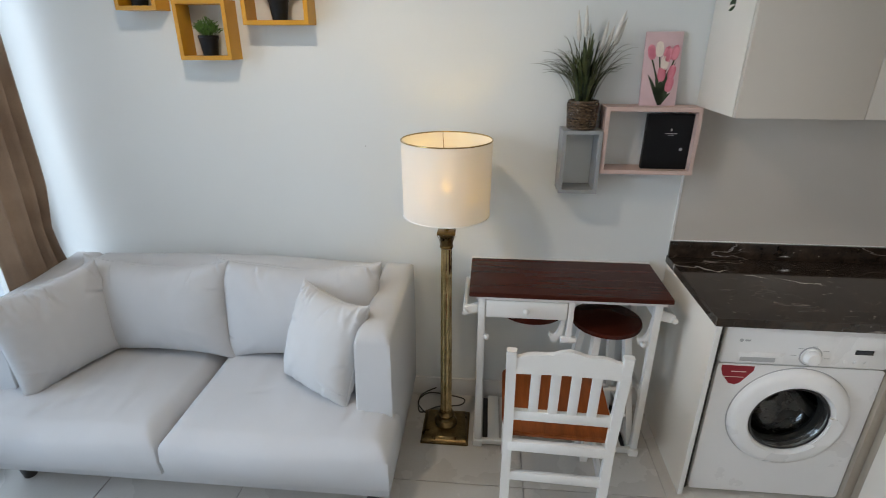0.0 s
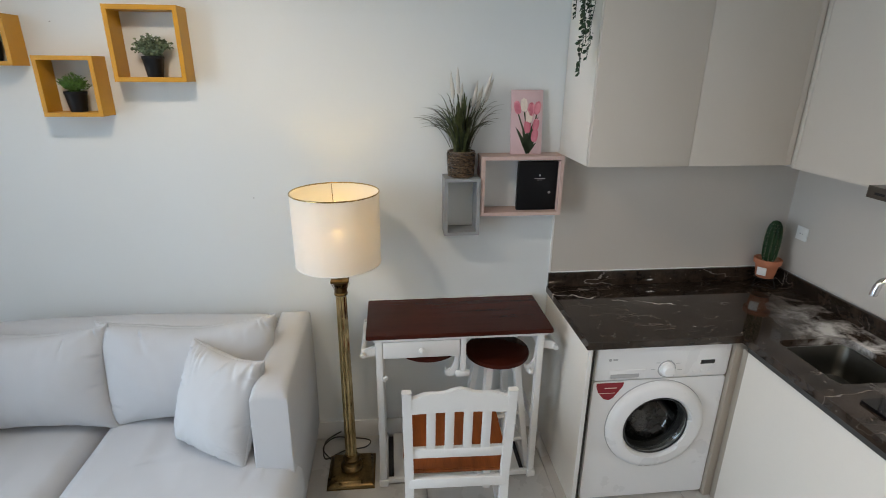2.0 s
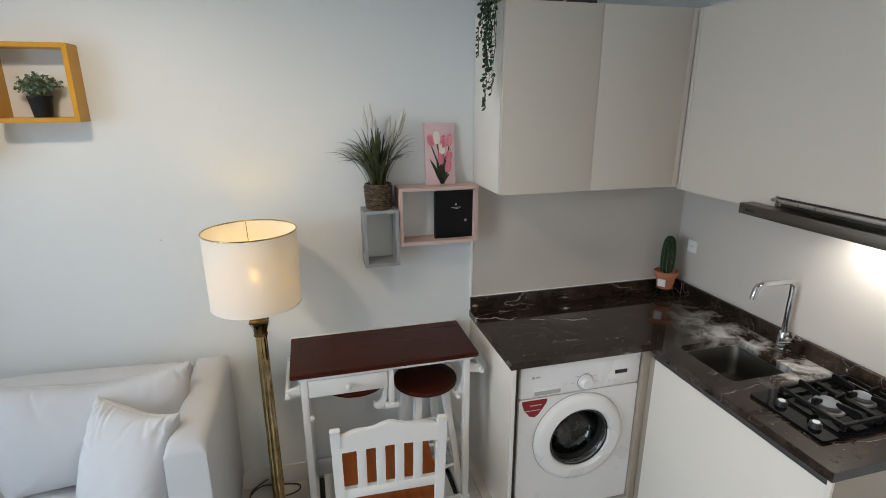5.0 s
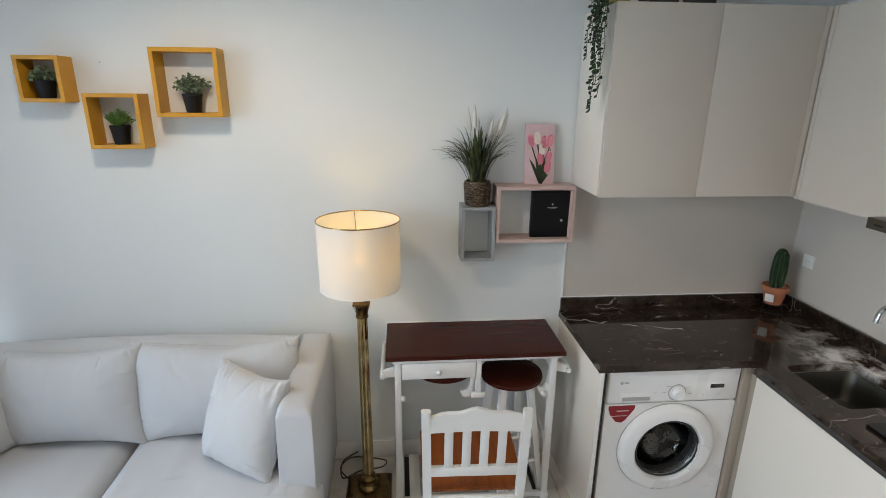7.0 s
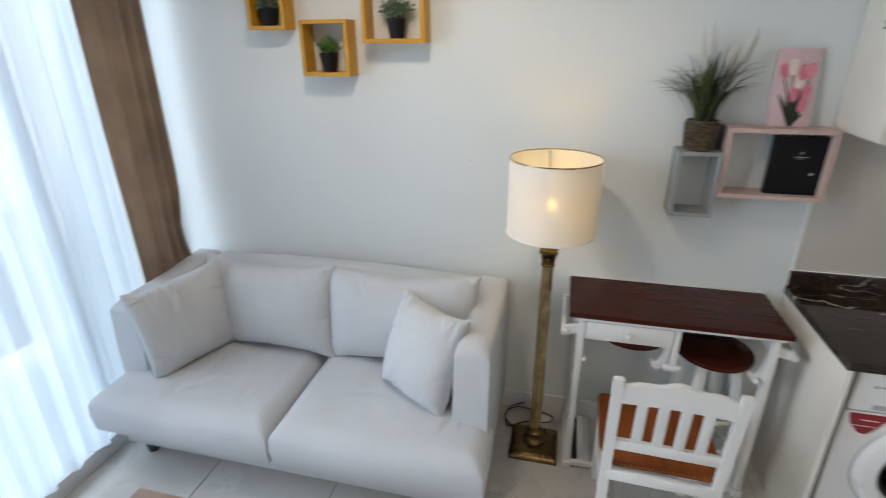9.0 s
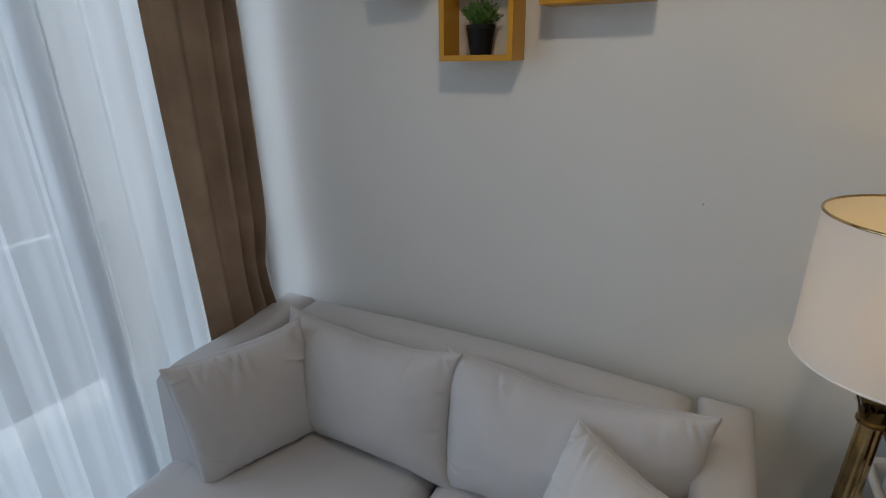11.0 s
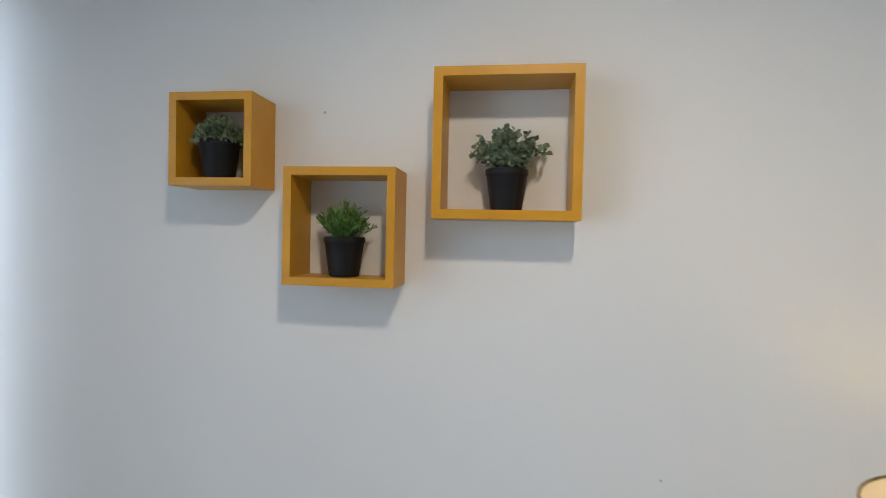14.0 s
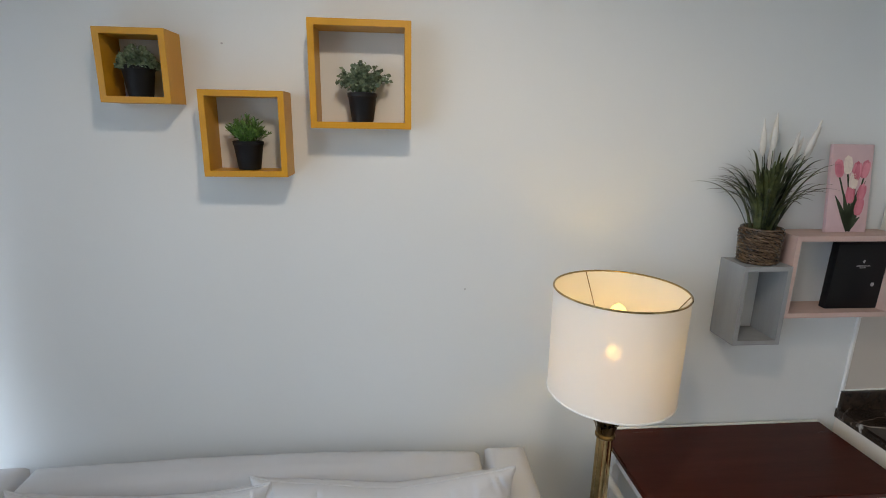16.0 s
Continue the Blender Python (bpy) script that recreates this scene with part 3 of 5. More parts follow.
def leaflet(bm, p, d, size, rng, aspect=0.6):
    """One small oval leaf, slightly cupped."""
    d = Vector(d).normalized()
    s = d.cross(Vector((rng.uniform(-1, 1), rng.uniform(-1, 1), rng.uniform(-1, 1))))
    s = s.normalized() if s.length > 0.05 else Vector((1, 0, 0))
    up = d.cross(s)
    p = Vector(p)
    pts = []
    for t, w, c in ((0, 0, 0), (0.3, 0.8, 0.12), (0.65, 0.9, 0.16), (1, 0, 0)):
        pts.append((p + d * size * t + up * c * size, s * w * size * aspect / 2))
    base, tip = bm.verts.new(pts[0][0]), bm.verts.new(pts[3][0])
    l1, r1 = bm.verts.new(pts[1][0] - pts[1][1]), bm.verts.new(pts[1][0] + pts[1][1])
    l2, r2 = bm.verts.new(pts[2][0] - pts[2][1]), bm.verts.new(pts[2][0] + pts[2][1])
    c1, c2 = bm.verts.new(pts[1][0] - up * 0.1 * size), bm.verts.new(pts[2][0] - up * 0.1 * size)
    for f in ((base, l1, c1), (base, c1, r1), (l1, l2, c2, c1), (c1, c2, r2, r1), (l2, tip, c2), (c2, tip, r2)):
        bm.faces.new(f)


# ---------------------------------------------------------------- setting
WX, EX, SY, ZC = -3.05, 1.235, -4.6, 2.70      # window wall, kitchen wall, rear wall, ceiling

solid("wall_north", box(WX - 0.2, 0, -0.1, EX + 0.2, 0.15, ZC), WALL, "pale painted plain plaster wall behind the sofa")
solid("wall_east", box(EX, SY, -0.1, EX + 0.15, 0, ZC), WALL, "pale painted plaster wall beside the kitchen units")
# unseen rear wall, its dark colour added to hold down the fill
solid("wall_south", box(WX - 0.2, SY - 0.15, -0.1, EX + 0.15, SY, ZC), REAR, "unseen plain wall closing the room, darkened to cut fill light")
bm = box(WX - 0.2, SY, -0.1, WX, -3.1, ZC)
box(WX - 0.2, -3.1, 2.45, WX, 0, ZC, into=bm)
solid("wall_west", bm, WALL, "pale painted plaster wall round the balcony door")
solid("ceiling", box(WX - 0.2, SY - 0.15, ZC, EX + 0.15, 0.15, ZC + 0.12), CEIL, "plain white painted ceiling")

# skirting along the sofa wall, with a rounded top
bm = box(-3.04, -0.014, 0.0, -0.002, 0, 0.106, 0.004)
solid("baseboard", bm, SKIRT, "low pale grey painted skirting board along the wall")

# grey glass panels behind the worktop, with a white edge strip
bm = box(0.006, -0.006, 0.932, EX, 0, 1.53)
box(EX - 0.006, -1.43, 0.932, EX, -0.006, 1.60, into=bm)
solid("splash_panel", bm, SPLASH, "glossy warm grey splashback panels behind the worktop", "splashback")
bm = box(-0.004, -0.010, 0.86, 0.006, 0, 1.53, 0.002)
box(0.007, -0.0125, 0.9312, EX - 0.007, -0.0062, 0.9352, 0.001, into=bm)
solid("trim", bm, TRIMW, "thin white edge strip of the splashback", "trim")

# sockets
for sx, sy, sz, turn in ((EX - 0.006, -0.122, 1.142, -90),):
    s = thing("wall_socket", pose(sx, sy, sz, 0, 0, turn) @ Matrix.Scale(0.82, 4), "square white plastic wall socket with a round recess", "socket", "wall sockets")
    part("cover", box(-0.041, -0.010, -0.041, 0.041, 0, 0.041, 0.004), SOCKET, s)
    part("insert", turned([(0.021, 0.0101), (0.021, 0.0115), (0.019, 0.0118), (0.0185, 0.0105)], 24, m=pose(0, 0, 0, 90)), SOCKET, s)
    part("contact_hole", turned([(0.003, 0.0106), (0.003, 0.0112)], 8, turned([(0.003, 0.0106), (0.003, 0.0112)], 8, m=pose(-0.009, 0, 0, 90)), pose(0.009, 0, 0, 90)), FOOT, s)

# balcony door: frame, fixed and sliding panes, threshold
win = thing("window_1", (WX, 0, 0), "full-height balcony door with pale metal frames and clear panes", "window", kind="structure")
part("threshold", box(-0.12, -3.1, 0, 0.07, -0.001, 0.085, 0.006), FRAMEM, win, "low pale threshold under the glazing")
part("head_frame", box(-0.10, -3.1, 2.40, 0.02, -0.001, 2.45, 0.004), FRAMEM, win)
for y in (-0.025, -0.69, -2.02, -3.07):
    part("post", box(-0.07, y - 0.028, 0.085, 0.0, y + 0.026, 2.40, 0.004), FRAMEM, win)
for y0, y1 in ((-0.664, -0.053), (-1.990, -0.720), (-3.042, -2.050)):
    pane = part("pane", box(-0.040, y0, 0.088, -0.034, y1, 2.398), GLASS, win)
    pane.visible_shadow = False

# balcony with its parapet and rail, far buildings
solid("balcony_floor", box(-4.36, -5.5, -0.12, WX - 0.2, 0.14, -0.021), CONC, "plain pale balcony floor slab", "balcony")
solid("balcony_partition", box(-4.36, 0.002, -0.02, WX - 0.201, 0.14, 2.9), CONC, "plain plastered side wall closing the balcony", "wall")
rl = thing("balcony_railing", (-4.29, -2, -0.02), "clear glass balcony railing with a slim pale handrail", "railing", kind="structure")
part("handrail", tube([(0, -3.4, 0.90), (0, 0, 0.90), (0, 1.99, 0.90)], 0.022), FRAMEM, rl)
for k in range(5):
    part("baluster", rod((0, -3.2 + k * 1.28, 0), (0, -3.2 + k * 1.28, 0.90), 0.014), FRAMEM, rl)
for k in range(4):
    part("pane", box(-0.004, -3.17 + k * 1.28, 0.06, 0.004, -1.95 + k * 1.28, 0.86), GLASS, rl).visible_shadow = False
solid("ground", box(-400, -400, -12.2, 400, 400, -12.0), CONC, "pale open ground far below the balcony", "ground")

# floor tiles
solid("floor", box(WX, SY, -0.12, EX, 0, -0.006), GROUT, "pale grey tiled floor with thin joints")
floor = bpy.data.objects["floor"]
tile_mesh = mesh_of(box(-0.2985, -0.2985, -0.006, 0.2985, 0.2985, 0.0, 0.0015, 1), "tile", TILE)
edge_mesh = {}
x = WX + 0.001
while x < EX:
    y = -0.001
    w = min(0.6, EX - x)
    while y > SY:
        h = min(0.6, y - SY)
        key = (round(w, 3), round(h, 3))
        if key not in edge_mesh:
            edge_mesh[key] = tile_mesh if key == (0.6, 0.6) else mesh_of(box(-w / 2 + 0.0015, -h / 2 + 0.0015, -0.006, w / 2 - 0.0015, h / 2 - 0.0015, 0, 0.0015, 1), "tile", TILE)
        if w > 0.02 and h > 0.02:
            t = new("tile", edge_mesh[key])
            t.location, t.parent = (x + w / 2, y - h / 2, 0), floor
        y -= 0.6
    x += 0.6

# ceiling downlights
for dx, dy, dw in DOWN:
    d = thing("ceiling_downlight", (dx, dy, ZC), "round white recessed ceiling downlight, switched on", "downlight", "ceiling downlights")
    part("ring", turned([(0.040, -0.0005), (0.052, -0.0005), (0.052, -0.006), (0.042, -0.010), (0.040, -0.004)], 32, cap=False), TRIMW, d)
    part("lens", turned([(0.0395, -0.002), (0.0395, -0.0035)], 32), DOWNM, d)


# ---------------------------------------------------------------- sofa
def sofa():
    s = thing("sofa", (-2.043, 0, 0), "light grey fabric two-seat sofa with low track arms", "sofa")
    L, R = -0.862, 0.862
    part("base", upholstered([(L + 0.01, -0.775, R - 0.01, -0.055)], 0.065, 0.30, 0.03, 0.0), FABRIC, s)
    # arms: padded slabs, leaning in a little at the top
    for side in (-1, 1):
        bm = upholstered([(-0.072, -0.69, 0.072, -0.045)], 0.12, 0.775, 0.040, 0.004, side, 0.02)
        for v in bm.verts:
            v.co.x *= 1 + 0.05 * max(0, v.co.z - 0.5)
            v.co.y += 0.03 * max(0, (v.co.z - 0.3)) * (v.co.y < -0.4)
            v.co.z += 0.025 * max(0, (v.co.y + 0.35) / 0.3) * (v.co.z > 0.6)
            v.co.z -= 0.030 * max(0, (-0.56 - v.co.y) / 0.13) ** 2 * (v.co.z > 0.6)
        part("arm", bm, FABRIC, s, at=pose(side * 0.790, 0, 0))
    bm = upholstered([(L + 0.155, -0.215, R - 0.155, -0.05)], 0.25, 0.80, 0.06, 0.012, 5)
    for v in bm.verts:
        if v.co.z > 0.5:
            v.co.z += 0.022 * (1 - (v.co.x / 0.7) ** 2)
    part("backrest", bm, FABRIC, s)
    creases = {-1: ((-0.52, -0.76, 1.2, 0.007), (-0.43, -0.70, 0.9, 0.008), (-0.57, -0.66, 0.7, 0.006), (-0.20, -0.72, 1.5, 0.004)), 1: ((0.70, -0.70, 1.3, 0.007), (0.30, -0.60, 0.4, 0.004), (0.72, -0.60, 0.9, 0.005))}
    for side in (-1, 1):
        inner = (min(0.004 * side, side * 0.745), -0.880, max(0.004 * side, side * 0.745), -0.18)
        ear = (min(side * 0.74, side * 0.880), -0.880, max(side * 0.74, side * 0.880), -0.62)
        tuck = (min(side * 0.74, side * 0.80), -0.62, max(side * 0.74, side * 0.80), -0.40)
        bm = upholstered([inner, ear, tuck], 0.195, 0.415, 0.070, 0.024, side * 3, 0.014)
        for v in bm.verts:
            v.co.z += 0.02 * (v.co.y + 0.88) * (v.co.z > 0.3)
            for gx, gy, turn, size in creases[side]:
                dx, dy = v.co.x - gx, v.co.y - gy
                a, c = dx * math.cos(turn) + dy * math.sin(turn), -dx * math.sin(turn) + dy * math.cos(turn)
                v.co.z -= size * math.exp(-(a / 0.045) ** 2 - (c / 0.013) ** 2) * (v.co.z > 0.33)
            v.co.y -= 0.035 * math.exp(-((v.co.z - 0.33) / 0.09) ** 2) * (v.co.y < -0.6) * (1 - min(1, abs(abs(v.co.x) - 0.42) / 0.6))
        part("seat_cushion", bm, FABRIC, s)
    for x in (-0.77, 0.77):
        for y in (-0.72, -0.12):
            part("foot", turned([(0.024, 0), (0.030, 0.04), (0.034, 0.09)], 20), FOOT, s, "short round dark foot", pose(x, y, 0))


def cushion(name, w, h, t, centre, xdir, up, material, label, seed, pull=0.07):
    x = Vector(xdir).normalized()
    z = Vector(up)
    z = (z - z.dot(x) * x).normalized()
    y = z.cross(x)
    m = Matrix((x, y, z)).transposed().to_4x4()
    ob = new(name, mesh_of(pillow(w, h, t, seed, pull), name, material))
    part("piping", seam(w, h, seed, pull), material, ob)
    ob.matrix_basis = Matrix.Translation(centre) @ m
    return tagged(ob, label, "cushion", "cushions on the sofa")


sofa()
cushion("back_cushion", 0.70, 0.475, 0.22, (-2.310, -0.328, 0.652), (1, -0.03, 0.01), (0.0, 0.16, 1), CUSHF, "grey fabric back cushion leaning on the sofa's backrest", 1, 0.19)
cushion("back_cushion", 0.75, 0.485, 0.22, (-1.648, -0.328, 0.660), (1, -0.04, 0.03), (0.0, 0.16, 1), CUSHF, "grey fabric back cushion leaning on the sofa's backrest", 2, 0.19)
cushion("throw_pillow", 0.355, 0.43, 0.20, (-1.482, -0.535, 0.640), (0.335, -0.18, -0.025), (0.027, 0.13, 0.365), THROWF, "pale grey square throw pillow tilted against the sofa arm", 3, 0.11)
cushion("throw_pillow", 0.435, 0.455, 0.17, (-2.625, -0.536, 0.650), (0.142, 0.29, 0.027), (-0.036, 0.002, 0.393), CUSHF, "grey square throw pillow propped in the sofa's window corner", 4, 0.11)


# ---------------------------------------------------------------- floor lamp
def floor_lamp():
    s = thing("floor_lamp", (-1.008, -0.270, 0), "brass column floor lamp with a white drum shade, lit", "lamp")
    q = math.sqrt(2)
    bm = turned([(0.111 * q, 0.0), (0.113 * q, 0.002), (0.113 * q, 0.011), (0.111 * q, 0.013), (0.107 * q, 0.0135), (0.092 * q, 0.033), (0.090 * q, 0.034), (0.060 * q, 0.0395)], 4, m=pose(0, 0, 0, 0, 0, 45))
    part("base", bm, BRASSD, s, "stepped square brass foot")
    part("plinth", turned([(0.052, 0.040), (0.055, 0.050), (0.050, 0.060), (0.040, 0.066), (0.036, 0.080), (0.041, 0.090), (0.041, 0.098), (0.032, 0.106), (0.030, 0.118)], 32), BRASSD, s)
    part("column", turned([(0.027, 0.118), (0.0265, 0.30), (0.025, 0.60), (0.023, 0.962), (0.024, 0.968)], 96, flute=12, depth=0.10), BRASS, s, "fluted brass column")
    bm = turned([(0.024, 0.966), (0.029, 0.970), (0.029, 0.976), (0.025, 0.980), (0.025, 1.005), (0.034, 1.028), (0.037, 1.034)], 32)
    leaves = []
    for k in range(12):
        a = 2 * math.pi * k / 12
        blade = bmesh.new()
        leaf_blade(blade, (0.026 * math.cos(a), 0.026 * math.sin(a), 0.982), (0.030 * math.cos(a), 0.030 * math.sin(a), 1.015), (0.043 * math.cos(a), 0.043 * math.sin(a), 1.022), 0.007, (math.cos(a), math.sin(a), 0), 4)
        leaves.append(blade)
    box(-0.038, -0.038, 1.034, 0.038, 0.038, 1.044, 0.003, into=bm)
    capital = part("capital", bm, BRASSD, s, "leafy dark brass capital")
    for blade in leaves:
        part("leaf", blade, BRASSD, capital)
    part("stem", turned([(0.010, 1.044), (0.010, 1.14), (0.020, 1.142), (0.020, 1.178)], 20), BRASSD, s)
    part("bulb", turned([(0.014, 1.2605), (0.026, 1.272), (0.031, 1.305), (0.028, 1.345), (0.017, 1.370), (0.003, 1.380)], 24), BULBM, s, "glowing warm bulb").visible_shadow = False
    part("bulb_core", turned([(0.006, 1.214), (0.017, 1.221), (0.0215, 1.237), (0.018, 1.252), (0.008, 1.260)], 20), COREM, s).visible_shadow = False
    part("bulb_neck", turned([(0.013, 1.1785), (0.013, 1.213)], 20), SOCKET, s)
    shade = part("shade", turned([(0.176, 1.118), (0.1785, 1.423), (0.1770, 1.423), (0.1745, 1.118), (0.176, 1.118)], 96, cap=False), SHADE, s, "white linen drum shade")
    for z, r in ((1.421, 0.1785), (1.119, 0.176)):
        bm = bmesh.new()
        tube([(r * math.cos(2 * math.pi * k / 48), r * math.sin(2 * math.pi * k / 48), z) for k in range(49)], 0.0028, 8, bm, 1)
        part("rim", bm, BRASS if z > 1.2 else TRIMW, shade, "thin gilt rim" if z > 1.2 else "")
    for k in range(3):
        a = radians(100 + 120 * k)
        part("spoke", rod((0.030 * math.cos(a), 0.030 * math.sin(a), 1.205), (0.177 * math.cos(a), 0.177 * math.sin(a), 1.417), 0.0014, seg=6), BRASSD, shade)
    part("spoke_ring", tube([(0.030 * math.cos(2 * math.pi * k / 16), 0.030 * math.sin(2 * math.pi * k / 16), 1.203) for k in range(17)], 0.002, 6, steps=1), BRASSD, shade)


floor_lamp()
c = tagged(new("power_cable", mesh_of(tube([(-1.10, -0.20, 0.006), (-1.17, -0.10, 0.006), (-1.12, -0.045, 0.03), (-1.02, -0.03, 0.012), (-0.93, -0.05, 0.006), (-0.95, -0.10, 0.006), (-1.06, -0.12, 0.006), (-1.15, -0.17, 0.006), (-1.16, -0.06, 0.02), (-1.08, -0.022, 0.05)], 0.0035), "power_cable", CABLE)), "thin dark power cable looped on the floor behind the lamp", "cable")


# ---------------------------------------------------------------- table with stools
def stool(m, label):
    s = thing("stool", m, label, "stool", "stools under the table")
    part("seat", turned([(0.140, 0.575), (0.150, 0.579), (0.153, 0.588), (0.150, 0.597), (0.140, 0.601), (0.05, 0.600)], 48), REDW, s, "round mahogany seat")
    bm = turned([(0.090, 0.550), (0.094, 0.575)], 32)
    part("apron", bm, WHITEW, s)
    for k in range(4):
        a = radians(45 + 90 * k)
        c_, s_ = math.cos(a), math.sin(a)
        part("leg", rod((0.185 * c_, 0.185 * s_, 0), (0.095 * c_, 0.095 * s_, 0.57), 0.019, 0.022, 4), WHITEW, s)
    for z, r in ((0.17, 0.157), (0.30, 0.135)):
        for k in range(4):
            a, b = radians(45 + 90 * k), radians(135 + 90 * k)
            part("rung", rod((r * math.cos(a), r * math.sin(a), z), (r * math.cos(b), r * math.sin(b), z), 0.009, seg=8), WHITEW, s)


def bracket():
    """A scrolled support below the top rail, in x, z."""
    pts = [(0, 0), (0.008, -0.05), (0.02, -0.09), (0.045, -0.115), (0.075, -0.12), (0.095, -0.108), (0.098, -0.13), (0.08, -0.155), (0.04, -0.16), (0.0, -0.14), (-0.02, -0.10), (-0.028, -0.05), (-0.03, 0)]
    return pts


def table():
    x0, x1, y0, y1, top = -0.905, -0.083, -0.385, -0.016, 0.818
    s = thing("drop_leaf_table", (0, 0, 0), "white painted trolley table with a dark mahogany top", "table")
    bm = plate(rounded(x0, y0, x1, y1 - 0.006, 0.006, 3), 0.020, 0.003, m=pose(0, 0, top - 0.020))
    part("tabletop", bm, REDW, s, "dark red-brown mahogany top")
    part("back_edge", box(x0, y1 - 0.0055, top - 0.03, x1, y1 + 0.004, top + 0.002, 0.002), WHITEW, s)
    part("front_rail", box(x0 + 0.03, y0 + 0.012, top - 0.036, x1 - 0.02, y0 + 0.030, top - 0.020, 0.002), WHITEW, s)
    part("back_rail", box(x0 + 0.03, y1 - 0.035, top - 0.105, x1 - 0.02, y1 - 0.012, top - 0.020, 0.002), WHITEW, s)
    for x in (x0 + 0.045, x1 - 0.060):
        part("side_rail", box(x, y0 + 0.035, top - 0.105, x + 0.018, y1 - 0.03, top - 0.020, 0.002), WHITEW, s)
        inn = 1 if x < -0.5 else -1
        part("sled_foot", box(x - 0.012, y0 + 0.005, 0, x + 0.030, y1 - 0.01, 0.035, 0.004), WHITEW, s)
        part("foot_board", box(x + 0.009 + inn * 0.075 - 0.027, y0 + 0.03, 0, x + 0.009 + inn * 0.075 + 0.027, y1 - 0.01, 0.022, 0.003), WHITEW, s)
        part("foot_cleat", box(x + 0.009 + inn * 0.036 - 0.012, y0 + 0.05, 0, x + 0.009 + inn * 0.036 + 0.012, y1 - 0.02, 0.010, 0.002), FOOT, s)
        part("side_shelf_rail", box(x, y0 + 0.035, 0.30, x + 0.016, y1 - 0.03, 0.335, 0.002), WHITEW, s)
        for y in (y0 + 0.014, y1 - 0.040):
            part("leg", box(x - 0.006, y, 0.035, x + 0.024, y + 0.030, top - 0.020, 0.003), WHITEW, s)
    part("foot_rail", box(x0 + 0.07, y0 + 0.016, 0.008, x1 - 0.06, y0 + 0.034, 0.035, 0.003), WHITEW, s)
    part("post", box(-0.495, y0 + 0.014, 0.60, -0.470, y0 + 0.034, top - 0.034, 0.003), WHITEW, s)
    part("post_knob", box(-0.515, y0 + 0.008, 0.592, -0.450, y0 + 0.030, 0.618, 0.006), WHITEW, s)
    d = part("drawer", box(x0 + 0.072, y0 + 0.010, 0.700, -0.498, y0 + 0.26, top - 0.038, 0.003), WHITEW, s)
    part("knob", turned([(0.006, 0), (0.006, 0.010), (0.013, 0.014), (0.014, 0.022), (0.009, 0.028), (0.002, 0.030)], 20, m=pose(-0.668, y0 + 0.010, 0.742, 90)), WHITEW, d, "round white knob")
    # scrolled brackets that hold the stool seats
    for x, flip in ((-0.512, -1), (x1 - 0.062, -1)):
        pts = [(px * flip * 0.5, pz * 0.85) for px, pz in bracket()]
        part("bracket", plate(pts, 0.018, 0.002, m=pose(x, y0 + 0.054, 0.715, 90)), WHITEW, s)
    for x in (x0 + 0.07, x1 - 0.070):
        part("peg", turned([(0.008, 0), (0.012, 0.006), (0.012, 0.022), (0.006, 0.028)], 14, m=pose(x + (0.006 if x < -0.5 else -0.02), y0 + 0.028, 0.600, 90)), WHITEW, s)
    # towel rails at both ends
    for x, out in ((x0 + 0.04, -1), (x1 - 0.038, 1)):
        for y in (y0 + 0.025, y1 - 0.06):
            part("rail_bracket", plate([(0, 0), (0.062 * out, -0.020), (0.066 * out, -0.045), (0.05 * out, -0.055), (0, -0.045)][::out], 0.020, 0.003, m=pose(x, y + 0.02, 0.755, 90)), WHITEW, s)
        part("towel_rail", rod((x + out * 0.055, y0 + 0.004, 0.720), (x + out * 0.055, y1 - 0.03, 0.720), 0.011), WHITEW, s)


table()
stool(pose(-0.298, -0.222, 0.0, 0, 0, 12) @ Matrix.Diagonal((1, 1, 1.065, 1)), "white painted stool with a round mahogany seat, pushed under the table")
s = thing("round_seat", (-0.630, -0.205, 0.670), "round dark mahogany seat stored under the drawer", "stool")
part("seat", turned([(0.138, -0.014), (0.149, -0.010), (0.152, 0.0), (0.149, 0.010), (0.139, 0.014), (0.05, 0.013)], 48), REDW, s)
part("cleat", box(-0.10, -0.02, 0.014, 0.10, 0.02, 0.038, 0.003), WHITEW, s)


